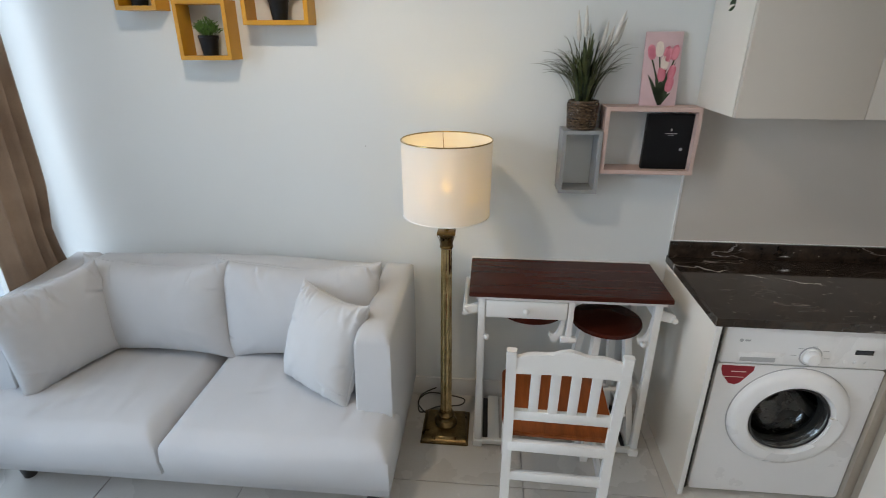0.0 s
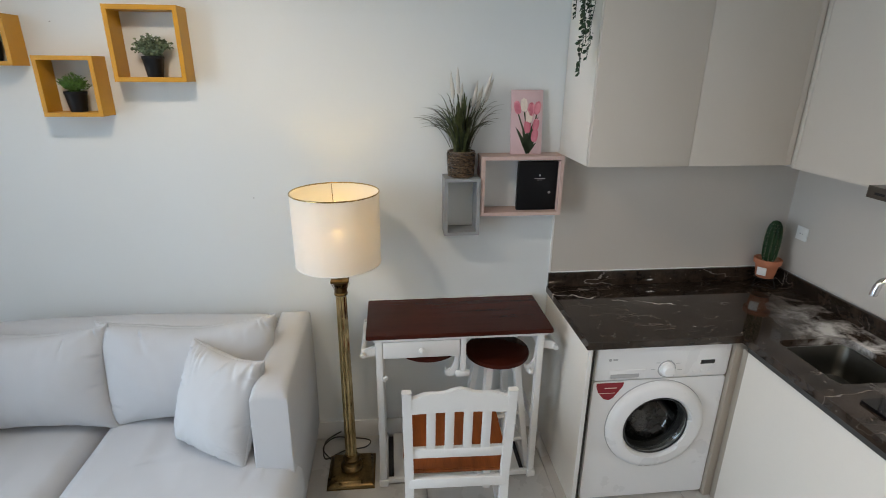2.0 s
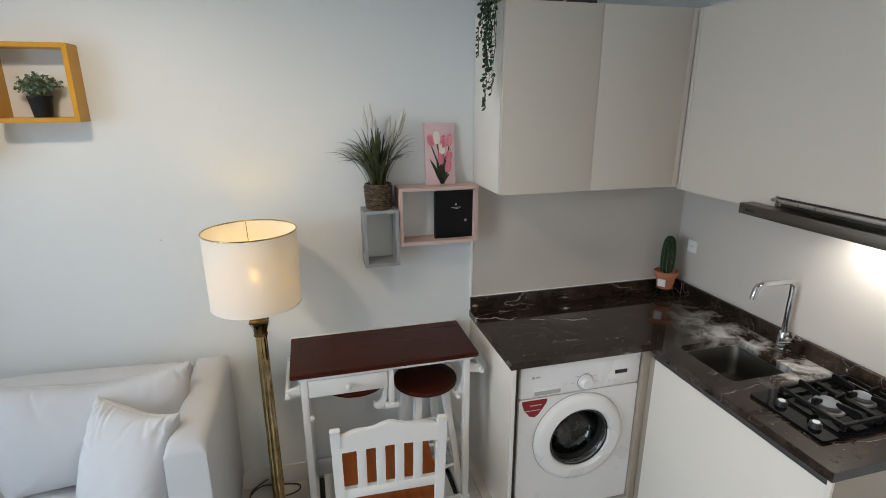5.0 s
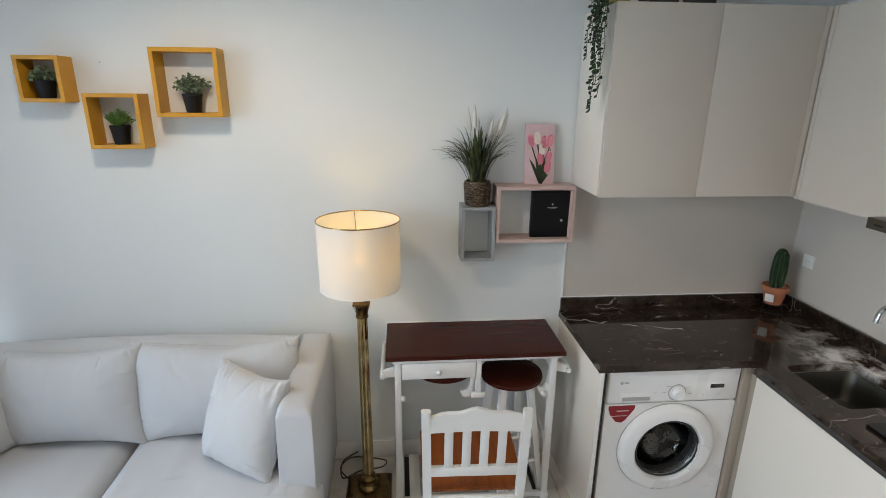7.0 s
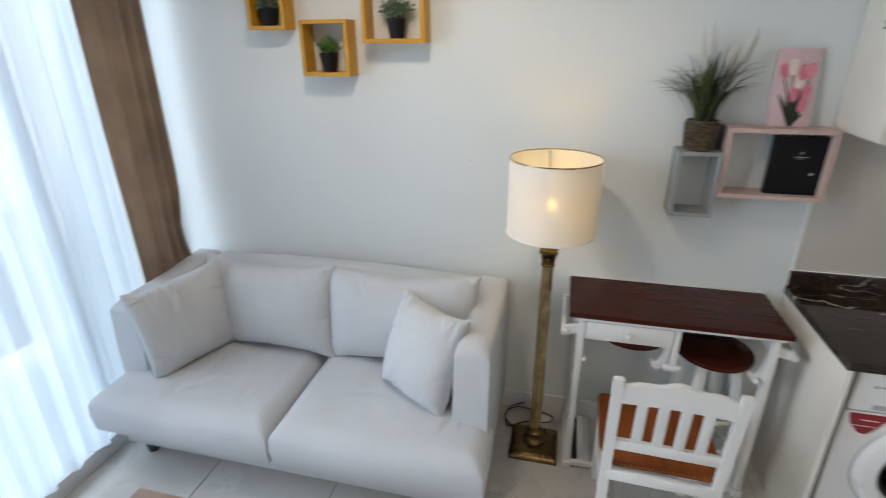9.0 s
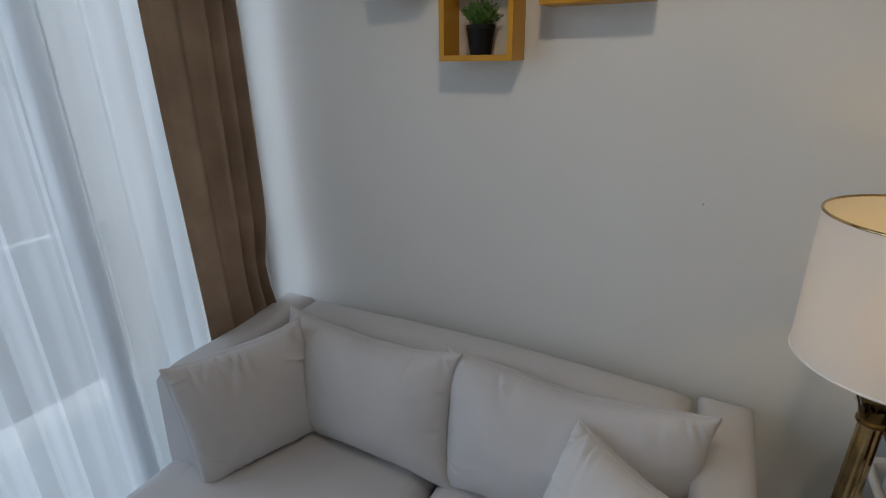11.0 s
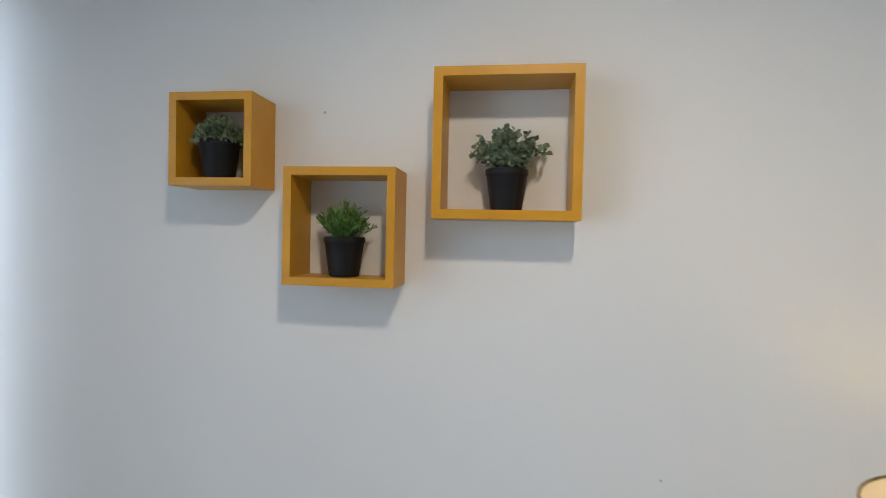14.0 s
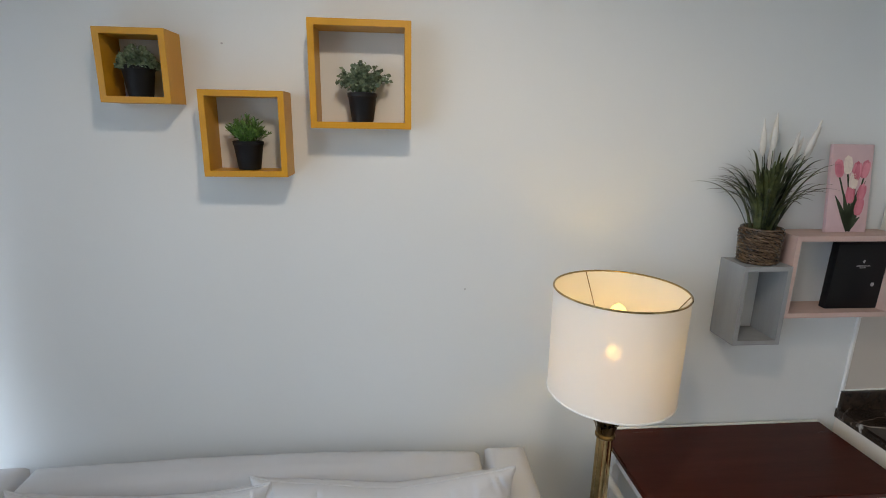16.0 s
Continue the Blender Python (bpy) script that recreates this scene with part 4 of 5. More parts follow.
# ---------------------------------------------------------------- dining chair
def chair():
    s = thing("dining_chair", pose(-0.552, -0.60, 0, 0, 0, -2.0), "white painted wooden chair with an orange-brown seat", "chair")
    w = 0.182
    lean = lambda z: -0.185 - 0.10 * max(0, z - 0.45)
    for sx in (-1, 1):
        bm = bmesh.new()
        last = None
        for z in (0, 0.10, 0.25, 0.42, 0.55, 0.70, 0.838):
            y = lean(z) + (0.03 * (0.45 - z) if z < 0.45 else 0)
            x = sx * (w + 0.012 * max(0, z - 0.45))
            ring = [bm.verts.new((x + a, y + b, z)) for a, b in ((-0.017, -0.013), (0.017, -0.013), (0.017, 0.013), (-0.017, 0.013))]
            if last:
                for k in range(4):
                    bm.faces.new((last[k], last[(k + 1) % 4], ring[(k + 1) % 4], ring[k]))
            else:
                bm.faces.new(ring[::-1])
            last = ring
        bm.faces.new(last)
        bmesh.ops.bevel(bm, geom=[e for e in bm.edges if abs((e.verts[0].co - e.verts[1].co).z) > 0.02 or e.is_boundary], offset=0.003, segments=2, affect="EDGES")
        part("back_post", bm, WHITEW, s)
        part("front_leg", box(sx * 0.180 - 0.017, 0.175, 0, sx * 0.180 + 0.017, 0.209, 0.43, 0.003), WHITEW, s)
        part("side_rail", box(sx * 0.180 - 0.010, -0.17, 0.375, sx * 0.180 + 0.010, 0.175, 0.430, 0.002), WHITEW, s)
        part("side_stretcher", box(sx * 0.180 - 0.009, -0.17, 0.20, sx * 0.180 + 0.009, 0.18, 0.235, 0.002), WHITEW, s)
    part("seat", plate([(-0.172, -0.172), (0.172, -0.172), (0.205, -0.10), (0.208, 0.20), (0.195, 0.215), (-0.195, 0.215), (-0.208, 0.20), (-0.205, -0.10)], 0.020, 0.005, m=pose(0, 0, 0.430)), ORANGEW, s, "orange-brown stained wooden seat")
    # shaped top rail
    n = 14
    up = [(-w + 2 * w * k / n, 0.815 + 0.026 * (math.cos(math.pi * (k / n * 2 - 1)) * 0.5 + 0.5) + 0.006 * math.cos(6 * math.pi * (k / n - 0.5))) for k in range(n + 1)]
    pts = [(-w, 0.745)] + [(x, 0.742 + 0.010 * (1 - (x / w) ** 2)) for x in (-0.1, 0, 0.1)] + [(w, 0.745)] + up[::-1]
    part("top_rail", plate(pts, 0.020, 0.002, m=pose(0, lean(0.79) + 0.010, 0, 90)), WHITEW, s)
    part("mid_rail", box(-w, lean(0.55) - 0.009, 0.532, w, lean(0.55) + 0.011, 0.573, 0.003), WHITEW, s)
    for k in range(4):
        x = -0.101 + k * 0.067
        bm = box(x - 0.0165, -0.006, -0.098, x + 0.0165, 0.006, 0.098, 0.002)
        part("slat", bm, WHITEW, s, at=pose(0, lean(0.655), 0.655, 5.7))
    part("back_rail", box(-w, -0.198, 0.385, w, -0.178, 0.428, 0.002), WHITEW, s)
    part("back_stretcher", box(-w, -0.190, 0.235, w, -0.172, 0.275, 0.003), WHITEW, s)
    part("front_rail", box(-0.165, 0.182, 0.375, 0.165, 0.200, 0.430, 0.002), WHITEW, s)


chair()


# ---------------------------------------------------------------- yellow wall boxes with small plants
def mitred_boards(s, x0, z0, x1, z1, depth, t, material):
    """Four mitred boards of an open square against the wall."""
    for name, pts in (("bottom_board", [(x0, z0), (x1, z0), (x1 - t, z0 + t), (x0 + t, z0 + t)]),
                      ("top_board", [(x0 + t, z1 - t), (x1 - t, z1 - t), (x1, z1), (x0, z1)]),
                      ("side_board", [(x0, z0), (x0 + t, z0 + t), (x0 + t, z1 - t), (x0, z1)]),
                      ("side_board", [(x1 - t, z0 + t), (x1, z0), (x1, z1), (x1 - t, z1 - t)])):
        part(name, plate(pts, depth - 0.001, 0.0002, m=pose(0, -0.001, 0, 90)), material, s)


def wall_box(x0, x1, z0, z1, depth, t, label):
    w = (x1 - x0) / 2
    s = thing("wall_box_shelf", ((x0 + x1) / 2, 0, z0), label, "shelf", "mustard wall boxes")
    mitred_boards(s, -w, 0, w, z1 - z0, depth, t, YELLOW)


def small_plant(x, y, z, kind, seed, label, size=1.06):
    rng = random.Random(seed)
    s = thing("potted_plant", pose(x, y, z) @ Matrix.Scale(size, 4), label, "plant", "small plants in wall boxes")
    pot = part("pot", turned([(0.026, 0), (0.028, 0.001), (0.0365, 0.062), (0.0385, 0.064), (0.0385, 0.073), (0.036, 0.074), (0.0335, 0.066)], 32), POTB, s, "matt black tapered pot")
    part("soil", turned([(0.001, 0.0655), (0.0334, 0.066)], 20, cap=False), SOIL, pot)
    bm, st = bmesh.new(), bmesh.new()
    leaf = LEAFB if kind == 2 else LEAFA
    if kind == 1:          # low mound of small round leaves
        for k in range(640):
            a, r = rng.uniform(0, 6.283), math.sqrt(rng.random())
            e = math.sqrt(max(0, 1 - r * r * 0.85))
            p = Vector((0.044 * r * math.cos(a), 0.041 * r * math.sin(a), 0.070 + 0.043 * e * rng.uniform(0.45, 1.15) - 0.016 * r * r))
            leaflet(bm, p, (math.cos(a) * r + rng.uniform(-.5, .5), math.sin(a) * r + rng.uniform(-.5, .5), rng.uniform(0.1, 0.9)), rng.uniform(0.007, 0.012), rng, 0.9)
        for k in range(40):
            a = rng.uniform(0, 6.283)
            rod((0.01 * math.cos(a), 0.01 * math.sin(a), 0.066), (0.04 * math.cos(a), 0.038 * math.sin(a), rng.uniform(0.08, 0.105)), 0.0007, seg=5, into=st)
    elif kind == 2:        # bushy tuft of fresh green forked sprigs
        for k in range(64):
            a, lean = rng.uniform(0, 6.283), rng.random() ** 0.55
            tip = Vector((0.056 * lean * math.cos(a), 0.046 * lean * math.sin(a), 0.078 + rng.uniform(0.024, 0.060) * (1 - 0.62 * lean * lean)))
            base = Vector((0.020 * math.cos(a) * lean, 0.020 * math.sin(a) * lean, 0.066))
            mid = base.lerp(tip, 0.5) + Vector((0, 0, 0.010))
            tube([base, mid, tip], 0.0008, 5, st, 3)
            for q in range(15):
                t = 0.3 + 0.7 * q / 14
                p = (1 - t) ** 2 * base + 2 * t * (1 - t) * mid + t * t * tip
                out = (tip - base).normalized() * 0.7 + Vector((rng.uniform(-1, 1), rng.uniform(-1, 1), rng.uniform(-0.4, 0.8)))
                leaflet(bm, p, out, rng.uniform(0.009, 0.017), rng, 0.27)
    else:                  # looser round-leaved sprigs, some hanging over the rim
        for k in range(64):
            a, lean = rng.uniform(0, 6.283), rng.random() ** 0.6
            droop = 0.03 * lean if rng.random() < 0.10 else 0
            tip = Vector((0.070 * lean * math.cos(a), 0.046 * lean * math.sin(a), 0.080 + rng.uniform(0.035, 0.080) * (1 - 0.5 * lean) - droop * 1.5))
            base = Vector((0.016 * math.cos(a) * lean, 0.016 * math.sin(a) * lean, 0.066))
            mid = base.lerp(tip, 0.5) + Vector((0, 0, 0.018 + droop))
            tube([base, mid, tip], 0.0007, 5, st, 4)
            for q in range(14):
                t = 0.2 + 0.8 * q / 13
                p = (1 - t) ** 2 * base + 2 * t * (1 - t) * mid + t * t * tip
                leaflet(bm, p, Vector((rng.uniform(-1, 1), rng.uniform(-1, 1), rng.uniform(-0.5, 0.8))), rng.uniform(0.0085, 0.0145), rng, 0.85)
    part("foliage", bm, leaf, s)
    tagged(part("greenery", st, leaf, s), kind="stuff")


BD = 0.100
wall_box(-2.371, -2.197, 1.889, 2.072, BD, 0.016, "smallest mustard-yellow square wooden box shelf on the wall")
wall_box(-2.131, -1.911, 1.700, 1.927, BD, 0.016, "mustard-yellow square wooden box shelf, hung lowest of three")
wall_box(-1.843, -1.573, 1.833, 2.110, BD, 0.017, "largest mustard-yellow square wooden box shelf on the wall")
small_plant(-2.287, -0.060, 1.9055, 1, 11, "small artificial plant with a low grey-green mound in a black pot")
small_plant(-2.023, -0.052, 1.7165, 2, 12, "small fresh green artificial plant in a black pot")
small_plant(-1.707, -0.050, 1.8505, 3, 13, "small loose grey-green artificial plant in a black pot")


# ---------------------------------------------------------------- pink and grey box shelves and what stands on them
s = thing("grey_box_shelf", (-0.465, 0, 1.174), "tall narrow grey-stained wooden box shelf on the wall", "shelf")
mitred_boards(s, -0.080, 0, 0.080, 0.262, 0.122, 0.015, GREYW)
s = thing("pink_box_shelf", (-0.194, 0, 1.260), "wide pale pink wooden box shelf on the wall", "shelf")
mitred_boards(s, -0.187, 0, 0.187, 0.270, 0.112, 0.0165, PINKW)

s = thing("gift_box", pose(-0.110, -0.062, 1.2766, 1.5, 0, 0), "flat black card box leaning in the pink shelf", "box")
part("card_body", box(-0.096, -0.014, 0, 0.092, 0.014, 0.224, 0.002), BLACKBOX, s)
bm = plate([(0.004 * math.sin(k * 0.785), 0.006 * math.cos(k * 0.785)) for k in range(8)][::-1], 0.0006, m=pose(0.004, -0.0142, 0.163, 90))
box(-0.020, -0.0148, 0.1465, 0.028, -0.0142, 0.1495, into=bm)
box(-0.008, -0.0148, 0.1405, 0.016, -0.0142, 0.1425, into=bm)
part("print", bm, GREYPR, s, "small grey printed mark")
part("seal", turned([(0.0065, 0), (0.0065, 0.001)], 16, m=pose(0.052, -0.0142, 0.084, 90)), GREYPR, s)

s = thing("tulip_picture", pose(-0.172, -0.056, 1.531, -7, 0, 0), "narrow pink canvas picture of tulips leaning on the wall", "picture")
part("canvas", box(-0.071, 0, 0, 0.071, 0.012, 0.279, 0.0015), PINKBG, s)
rng = random.Random(5)
for fx, fz, fs, white, tilt in ((-0.043, 0.201, 1.0, 0, 12), (0.041, 0.126, 0.95, 0, -10), (0.046, 0.199, 1.0, 0, -12), (0.018, 0.192, 1.05, 0, -4), (-0.014, 0.212, 1.0, 1, 4), (0.010, 0.163, 1.0, 1, -3), (0.003, 0.119, 1.0, 0, 3), (0.037, 0.080, 1.0, 0, -10)):
    half = [(0.0075, -0.0185), (0.0115, -0.009), (0.0120, 0.003), (0.0095, 0.014), (0.0045, 0.0225)]
    pts = [(0, -0.021)] + half + [(0, 0.026)] + [(-a, c) for a, c in half[::-1]]
    part("tulip_head", plate([(a * fs * 1.28, b * fs * 1.28) for a, b in pts], 0.0009 + 0.0002 * rng.random(), m=pose(fx, 0, fz, 90, 0, 0) @ pose(0, 0, 0, 0, 0, tilt)), TULIPW if white else TULIP, s)
    for side, lift in ((-1, 0.0012), (1, 0.0012), (0, 0.0018)):
        petal = [(a * 0.62 * fs * 1.2 + side * 0.0058, b * fs * (1.16 if side else 1.02) - 0.001) for a, b in pts]
        part("petal", plate(petal, 0.0004, m=pose(fx, -lift, fz, 90) @ pose(0, 0, 0, 0, 0, tilt - 7 * side)), TULIPW if white else TULIP, s)
    st = bmesh.new()
    leaf_blade(st, (fx, -0.0005, fz - 0.015), (fx * 0.45 + 0.008, -0.0005, fz * 0.5), (0.015, -0.0005, 0.004), 0.0034, (0, 1, 0))
    part("stem", st, STEMG, s)
for lx, lz in ((-0.050, 0.12), (0.052, 0.165), (-0.038, 0.095), (0.045, 0.05), (-0.02, 0.13), (0.03, 0.14), (0.0, 0.10)):
    st = bmesh.new()
    leaf_blade(st, (0.006, -0.0008, 0.004), (lx * 0.35, -0.0008, lz * 0.55), (lx, -0.0008, lz), 0.0095, (0, 1, 0))
    part("leaf", st, STEMG, s)


def grass_pot():
    rng = random.Random(21)
    s = thing("grass_plant", (-0.467, -0.064, 1.4362), "artificial grass with white plumes in a dark wicker pot", "plant")
    pot = part("pot", turned([(0.048, 0), (0.051, 0.004), (0.056, 0.06), (0.058, 0.108), (0.056, 0.112), (0.052, 0.108), (0.050, 0.09), (0.002, 0.088)], 40), BASKET, s, "dark brown woven wicker pot")
    # slanting strands that overlap from row to row
    bm = bmesh.new()
    for j in range(10):
        z = 0.009 + j * 0.0102
        for k in range(17):
            a0 = 2 * math.pi * (k + 0.5 * (j % 2) + rng.uniform(-0.06, 0.06)) / 17
            pts = []
            for q, out in ((-0.62, -0.001), (-0.2, 0.0032), (0.25, 0.0036), (0.62, -0.001)):
                a = a0 + q * 2 * math.pi / 17
                r = 0.0515 + 0.0062 * z / 0.1 + out
                pts.append((r * math.cos(a), r * math.sin(a), z - q * 0.0040))
            tube(pts, rng.uniform(0.0040, 0.0050), 6, bm, 2)
    part("weave", bm, BASKET, pot)
    part("rim", tube([(0.0575 * math.cos(2 * math.pi * k / 32), 0.0575 * math.sin(2 * math.pi * k / 32), 0.1115) for k in range(33)], 0.0042, 8, steps=1), BASKET, pot)
    bm = bmesh.new()
    for k in range(115):
        a = rng.uniform(0, 6.283)
        lean = rng.random() ** 0.9
        dirn = Vector((math.cos(a), math.sin(a) * 0.72, 0))
        b0 = dirn * rng.uniform(0.0, 0.038) + Vector((0, 0, 0.09))
        rise = radians(88 - 51 * lean + rng.uniform(-6, 6))
        far = rng.uniform(0.190, 0.290) * (1 - 0.10 * lean)
        tip = b0 + far * (math.cos(rise) * dirn + Vector((0, 0, math.sin(rise))))
        mid = b0 + 0.34 * far * math.cos(rise) * dirn + Vector((0, 0, 0.92 * far * math.sin(rise) + 0.045 * lean))
        tip.y, mid.y = min(tip.y, 0.055), min(mid.y, 0.050)
        leaf_blade(bm, b0, mid, tip, rng.uniform(0.0036, 0.0058), n=10, fold=0.5)
    tagged(part("grass_foliage", bm, GRASS, s), kind="stuff")
    for k, (px, py, h, lean) in enumerate(((-0.030, 0.0, 0.455, -0.02), (-0.012, -0.015, 0.475, -0.012), (0.0, 0.015, 0.41, 0.0), (0.018, -0.005, 0.42, 0.045), (0.028, 0.01, 0.40, 0.06), (0.036, -0.012, 0.455, 0.085), (0.030, 0.0, 0.43, 0.10))):
        b0, tip = Vector((px * 0.4, py * 0.6, 0.09)), Vector((px + lean, py, h * 0.95))
        st = part("plume_stalk", tube([b0, b0.lerp(tip, 0.5) + Vector((0, 0, 0.01)), tip.lerp(b0, 0.25)], 0.0011, 5, steps=4), GRASS, s)
        bm = bmesh.new()
        d = (tip - b0).normalized()
        low = tip - d * 0.10
        turned([(0.001, 0), (0.0075, 0.012), (0.0092, 0.035), (0.0070, 0.07), (0.0032, 0.095), (0.0004, 0.112)], 10, bm, Matrix.Translation(low) @ d.to_track_quat("Z", "Y").to_matrix().to_4x4())
        for q in range(120):
            t = rng.random()
            w = 0.015 * (1 - t) ** 0.6
            ang = rng.uniform(0, 6.283)
            p = low + d * 0.1 * t
            e = p + d * rng.uniform(0.010, 0.018) + Vector((math.cos(ang), math.sin(ang), 0)) * w
            leaf_blade(bm, p, p.lerp(e, 0.5), e, 0.0007, n=2)
        part("plume", bm, PLUME, st, "feathery white plume")


grass_pot()


# ---------------------------------------------------------------- kitchen
CT, CB = 0.857, 0.824          # worktop's top and underside


def worktop():
    s = thing("worktop", (0, 0, 0), "glossy dark brown veined marble worktop in an L", "worktop")
    outer = [(-0.008, -0.004), (-0.008, -0.582), (0.660, -0.582), (0.660, -1.430), (EX - 0.004, -1.430), (EX - 0.004, -0.004)]
    hole = rounded(0.766, -0.938, 1.082, -0.628, 0.035)
    bm = bmesh.new()
    edges = []
    for loop in (outer, hole):
        vs = [bm.verts.new((x, y, CB)) for x, y in loop]
        edges += [bm.edges.new((vs[k], vs[(k + 1) % len(vs)])) for k in range(len(vs))]
    faces = [f for f in bmesh.ops.triangle_fill(bm, edges=edges, use_beauty=True)["geom"] if isinstance(f, bmesh.types.BMFace)]
    ext = bmesh.ops.extrude_face_region(bm, geom=faces)
    bmesh.ops.translate(bm, vec=(0, 0, CT - CB), verts=[v for v in ext["geom"] if isinstance(v, bmesh.types.BMVert)])
    part("slab", bm, MARBLE, s)
    part("upstand", box(-0.006, -0.024, CT, EX - 0.006, -0.007, 0.931, 0.002), UPSTAND, s)
    part("upstand", box(EX - 0.025, -1.43, CT, EX - 0.0065, -0.025, 0.931, 0.002), UPSTAND, s)


def sink():
    s = thing("sink", (0, 0, 0), "stainless steel undermounted sink bowl", "sink")
    prof = [(0.0, CB - 0.001), (0.002, CB - 0.004), (0.006, 0.74), (0.020, 0.695), (0.045, 0.682)]
    bm = bmesh.new()
    rings = [[bm.verts.new((x, y, z)) for x, y in rounded(0.766 + i, -0.938 + i, 1.082 - i, -0.628 - i, 0.035)] for i, z in prof]
    n = len(rings[0])
    for a, b in zip(rings, rings[1:]):
        for k in range(n):
            bm.faces.new((a[k], a[(k + 1) % n], b[(k + 1) % n], b[k]))
    bm.faces.new(rings[-1])
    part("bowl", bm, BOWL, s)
    part("drain", turned([(0.036, 0.6825), (0.036, 0.686), (0.028, 0.685), (0.022, 0.6835)], 24, m=pose(0.927, -0.784, 0)), CHROME, s)


def tap():
    s = thing("tap", (1.188, -0.765, CT), "chrome kitchen mixer tap with a squared swan neck", "tap")
    part("body", turned([(0.026, 0), (0.026, 0.006), (0.021, 0.010), (0.021, 0.075), (0.018, 0.082)], 28), CHROME, s)
    part("spout", tube([(0, 0, 0.08), (0, 0, 0.16), (0, 0, 0.285), (-0.008, 0, 0.307), (-0.030, 0, 0.316), (-0.10, 0, 0.316), (-0.160, 0, 0.316), (-0.188, 0, 0.307), (-0.200, 0, 0.285), (-0.205, 0, 0.255)], 0.0125, 14), CHROME, s)
    part("lever", rod((0, -0.018, 0.048), (-0.005, -0.05, 0.05), 0.017, 0.015, 18, rod((-0.01, -0.045, 0.05), (-0.085, -0.05, 0.062), 0.006, 0.005, 10)), CHROME, s)


def hob():
    s = thing("gas_hob", (0.985, -1.175, CT), "two-burner black gas hob set in the worktop", "hob")
    part("tray", plate(rounded(-0.235, -0.145, 0.205, 0.145, 0.012), 0.010, 0.003), HOBG, s)
    for x, r in ((-0.045, 0.044), (0.115, 0.034)):
        b = part("burner", turned([(r + 0.012, 0.010), (r + 0.010, 0.016), (r, 0.018), (r, 0.026), (r - 0.004, 0.028)], 32, m=pose(x, 0, 0)), ALU, s)
        part("burner_cap", turned([(r - 0.003, 0.028), (r - 0.002, 0.034), (r - 0.008, 0.038), (0.002, 0.039)], 32, m=pose(x, 0, 0)), CAPM, b, "silver-grey burner cap")
        g = bmesh.new()
        for cy in (-0.116, 0.116):
            box(-0.080, cy - 0.006, 0.026, 0.080, cy + 0.006, 0.038, 0.002, into=g, m=pose(x, 0, 0))
        for cx in (-0.075, 0.075):
            box(cx - 0.006, -0.1095, 0.026, cx + 0.006, 0.1095, 0.038, 0.002, into=g, m=pose(x, 0, 0))
            for cy in (-0.116, 0.116):
                box(cx - 0.007, cy - 0.007, 0.010, cx + 0.007, cy + 0.007, 0.030, 0.002, into=g, m=pose(x, 0, 0))
        # pointed fins that rise towards the frame
        for a, far in ((0, 0.074), (90, 0.114), (180, 0.074), (270, 0.114)):
            plate([(0.030, 0.034), (far, 0.030), (far, 0.058), (far - 0.012, 0.060), (0.030, 0.050)], 0.009, 0.0015, g, pose(x, 0, 0, 0, 0, a) @ pose(0, 0.0045, 0, 90))
        part("grate", g, IRON, s, "black cast-iron pan support")
    for y in (-0.075, 0.055):
        k = part("knob", turned([(0.020, 0.010), (0.019, 0.022), (0.016, 0.028)], 24, m=pose(-0.185, y, 0)), FOOT, s)
        part("knob_cap", turned([(0.011, 0.0282), (0.011, 0.0300), (0.008, 0.0308)], 24, m=pose(-0.185, y, 0)), SOCKET, k, "pale round knob top")


def base_cabinets():
    s = thing("side_panel", (0, 0, 0), "cream end panel beside the washing machine", "panel")
    part("board", box(0.0, -0.5735, 0, 0.018, -0.002, CB - 0.001, 0.001), LACQB, s)
    # dark strip for the shaded gap beside the washing machine
    part("filler", box(0.0185, -0.535, 0.0, 0.0475, -0.50, CB - 0.002, 0.001), GAP, s, "recessed strip coloured dark for the shade in the gap")
    part("edge_band", box(-0.0005, -0.576, 0, 0.0185, -0.574, CB - 0.001, 0.0005), TRIMW, s)
    s = thing("base_cabinet", (0.68, -0.60, 0), "cream base cabinet under the sink with a plain door", "cabinet")
    # brown corner pieces stand in for the shaded strip beside the door
    part("corner_post", box(-0.0335, 0.030, 0.002, 0.030, 0.080, CB - 0.002, 0.001), ENDSHADE, s)
    part("corner_edge", box(0.0, -0.003, 0.002, 0.0165, 0.029, CB - 0.034, 0.001), ENDSHADE, s)
    part("carcass", box(0.022, -0.800, 0.08, 0.54, 0.01, 0.66, 0.001), ENDSHADE, s)
    part("front_stretcher", box(0.022, -0.800, 0.66, 0.075, 0.01, CB - 0.002, 0.001), ENDSHADE, s)
    # shade under the worktop's edge, built as a dark strip
    part("top_profile", box(-0.004, -0.812, CB - 0.032, 0.020, 0.0, CB - 0.004, 0.001), GAP, s, "grip channel under the worktop, its shade put into a dark colour")
    part("plinth", box(0.035, -0.80, 0.0, 0.06, 0.01, 0.08), ENDSHADE, s)
    part("door", box(-0.002, -0.806, 0.012, 0.017, -0.004, CB - 0.034, 0.0015), LACQB, s, "plain cream lacquered door")
    s = thing("end_panel", (0.68, -1.415, 0), "beige end panel closing the cabinets, browned for the shade on it", "panel")
    # panel faces away from the window; that shade is in its brown
    part("board", box(0.0, -0.012, 0.0, 0.55, 0.006, CB - 0.001, 0.001), ENDSHADE, s)
    part("edge", box(-0.012, -0.012, 0.0, -0.001, 0.004, CB - 0.001, 0.001), LACQW, s)


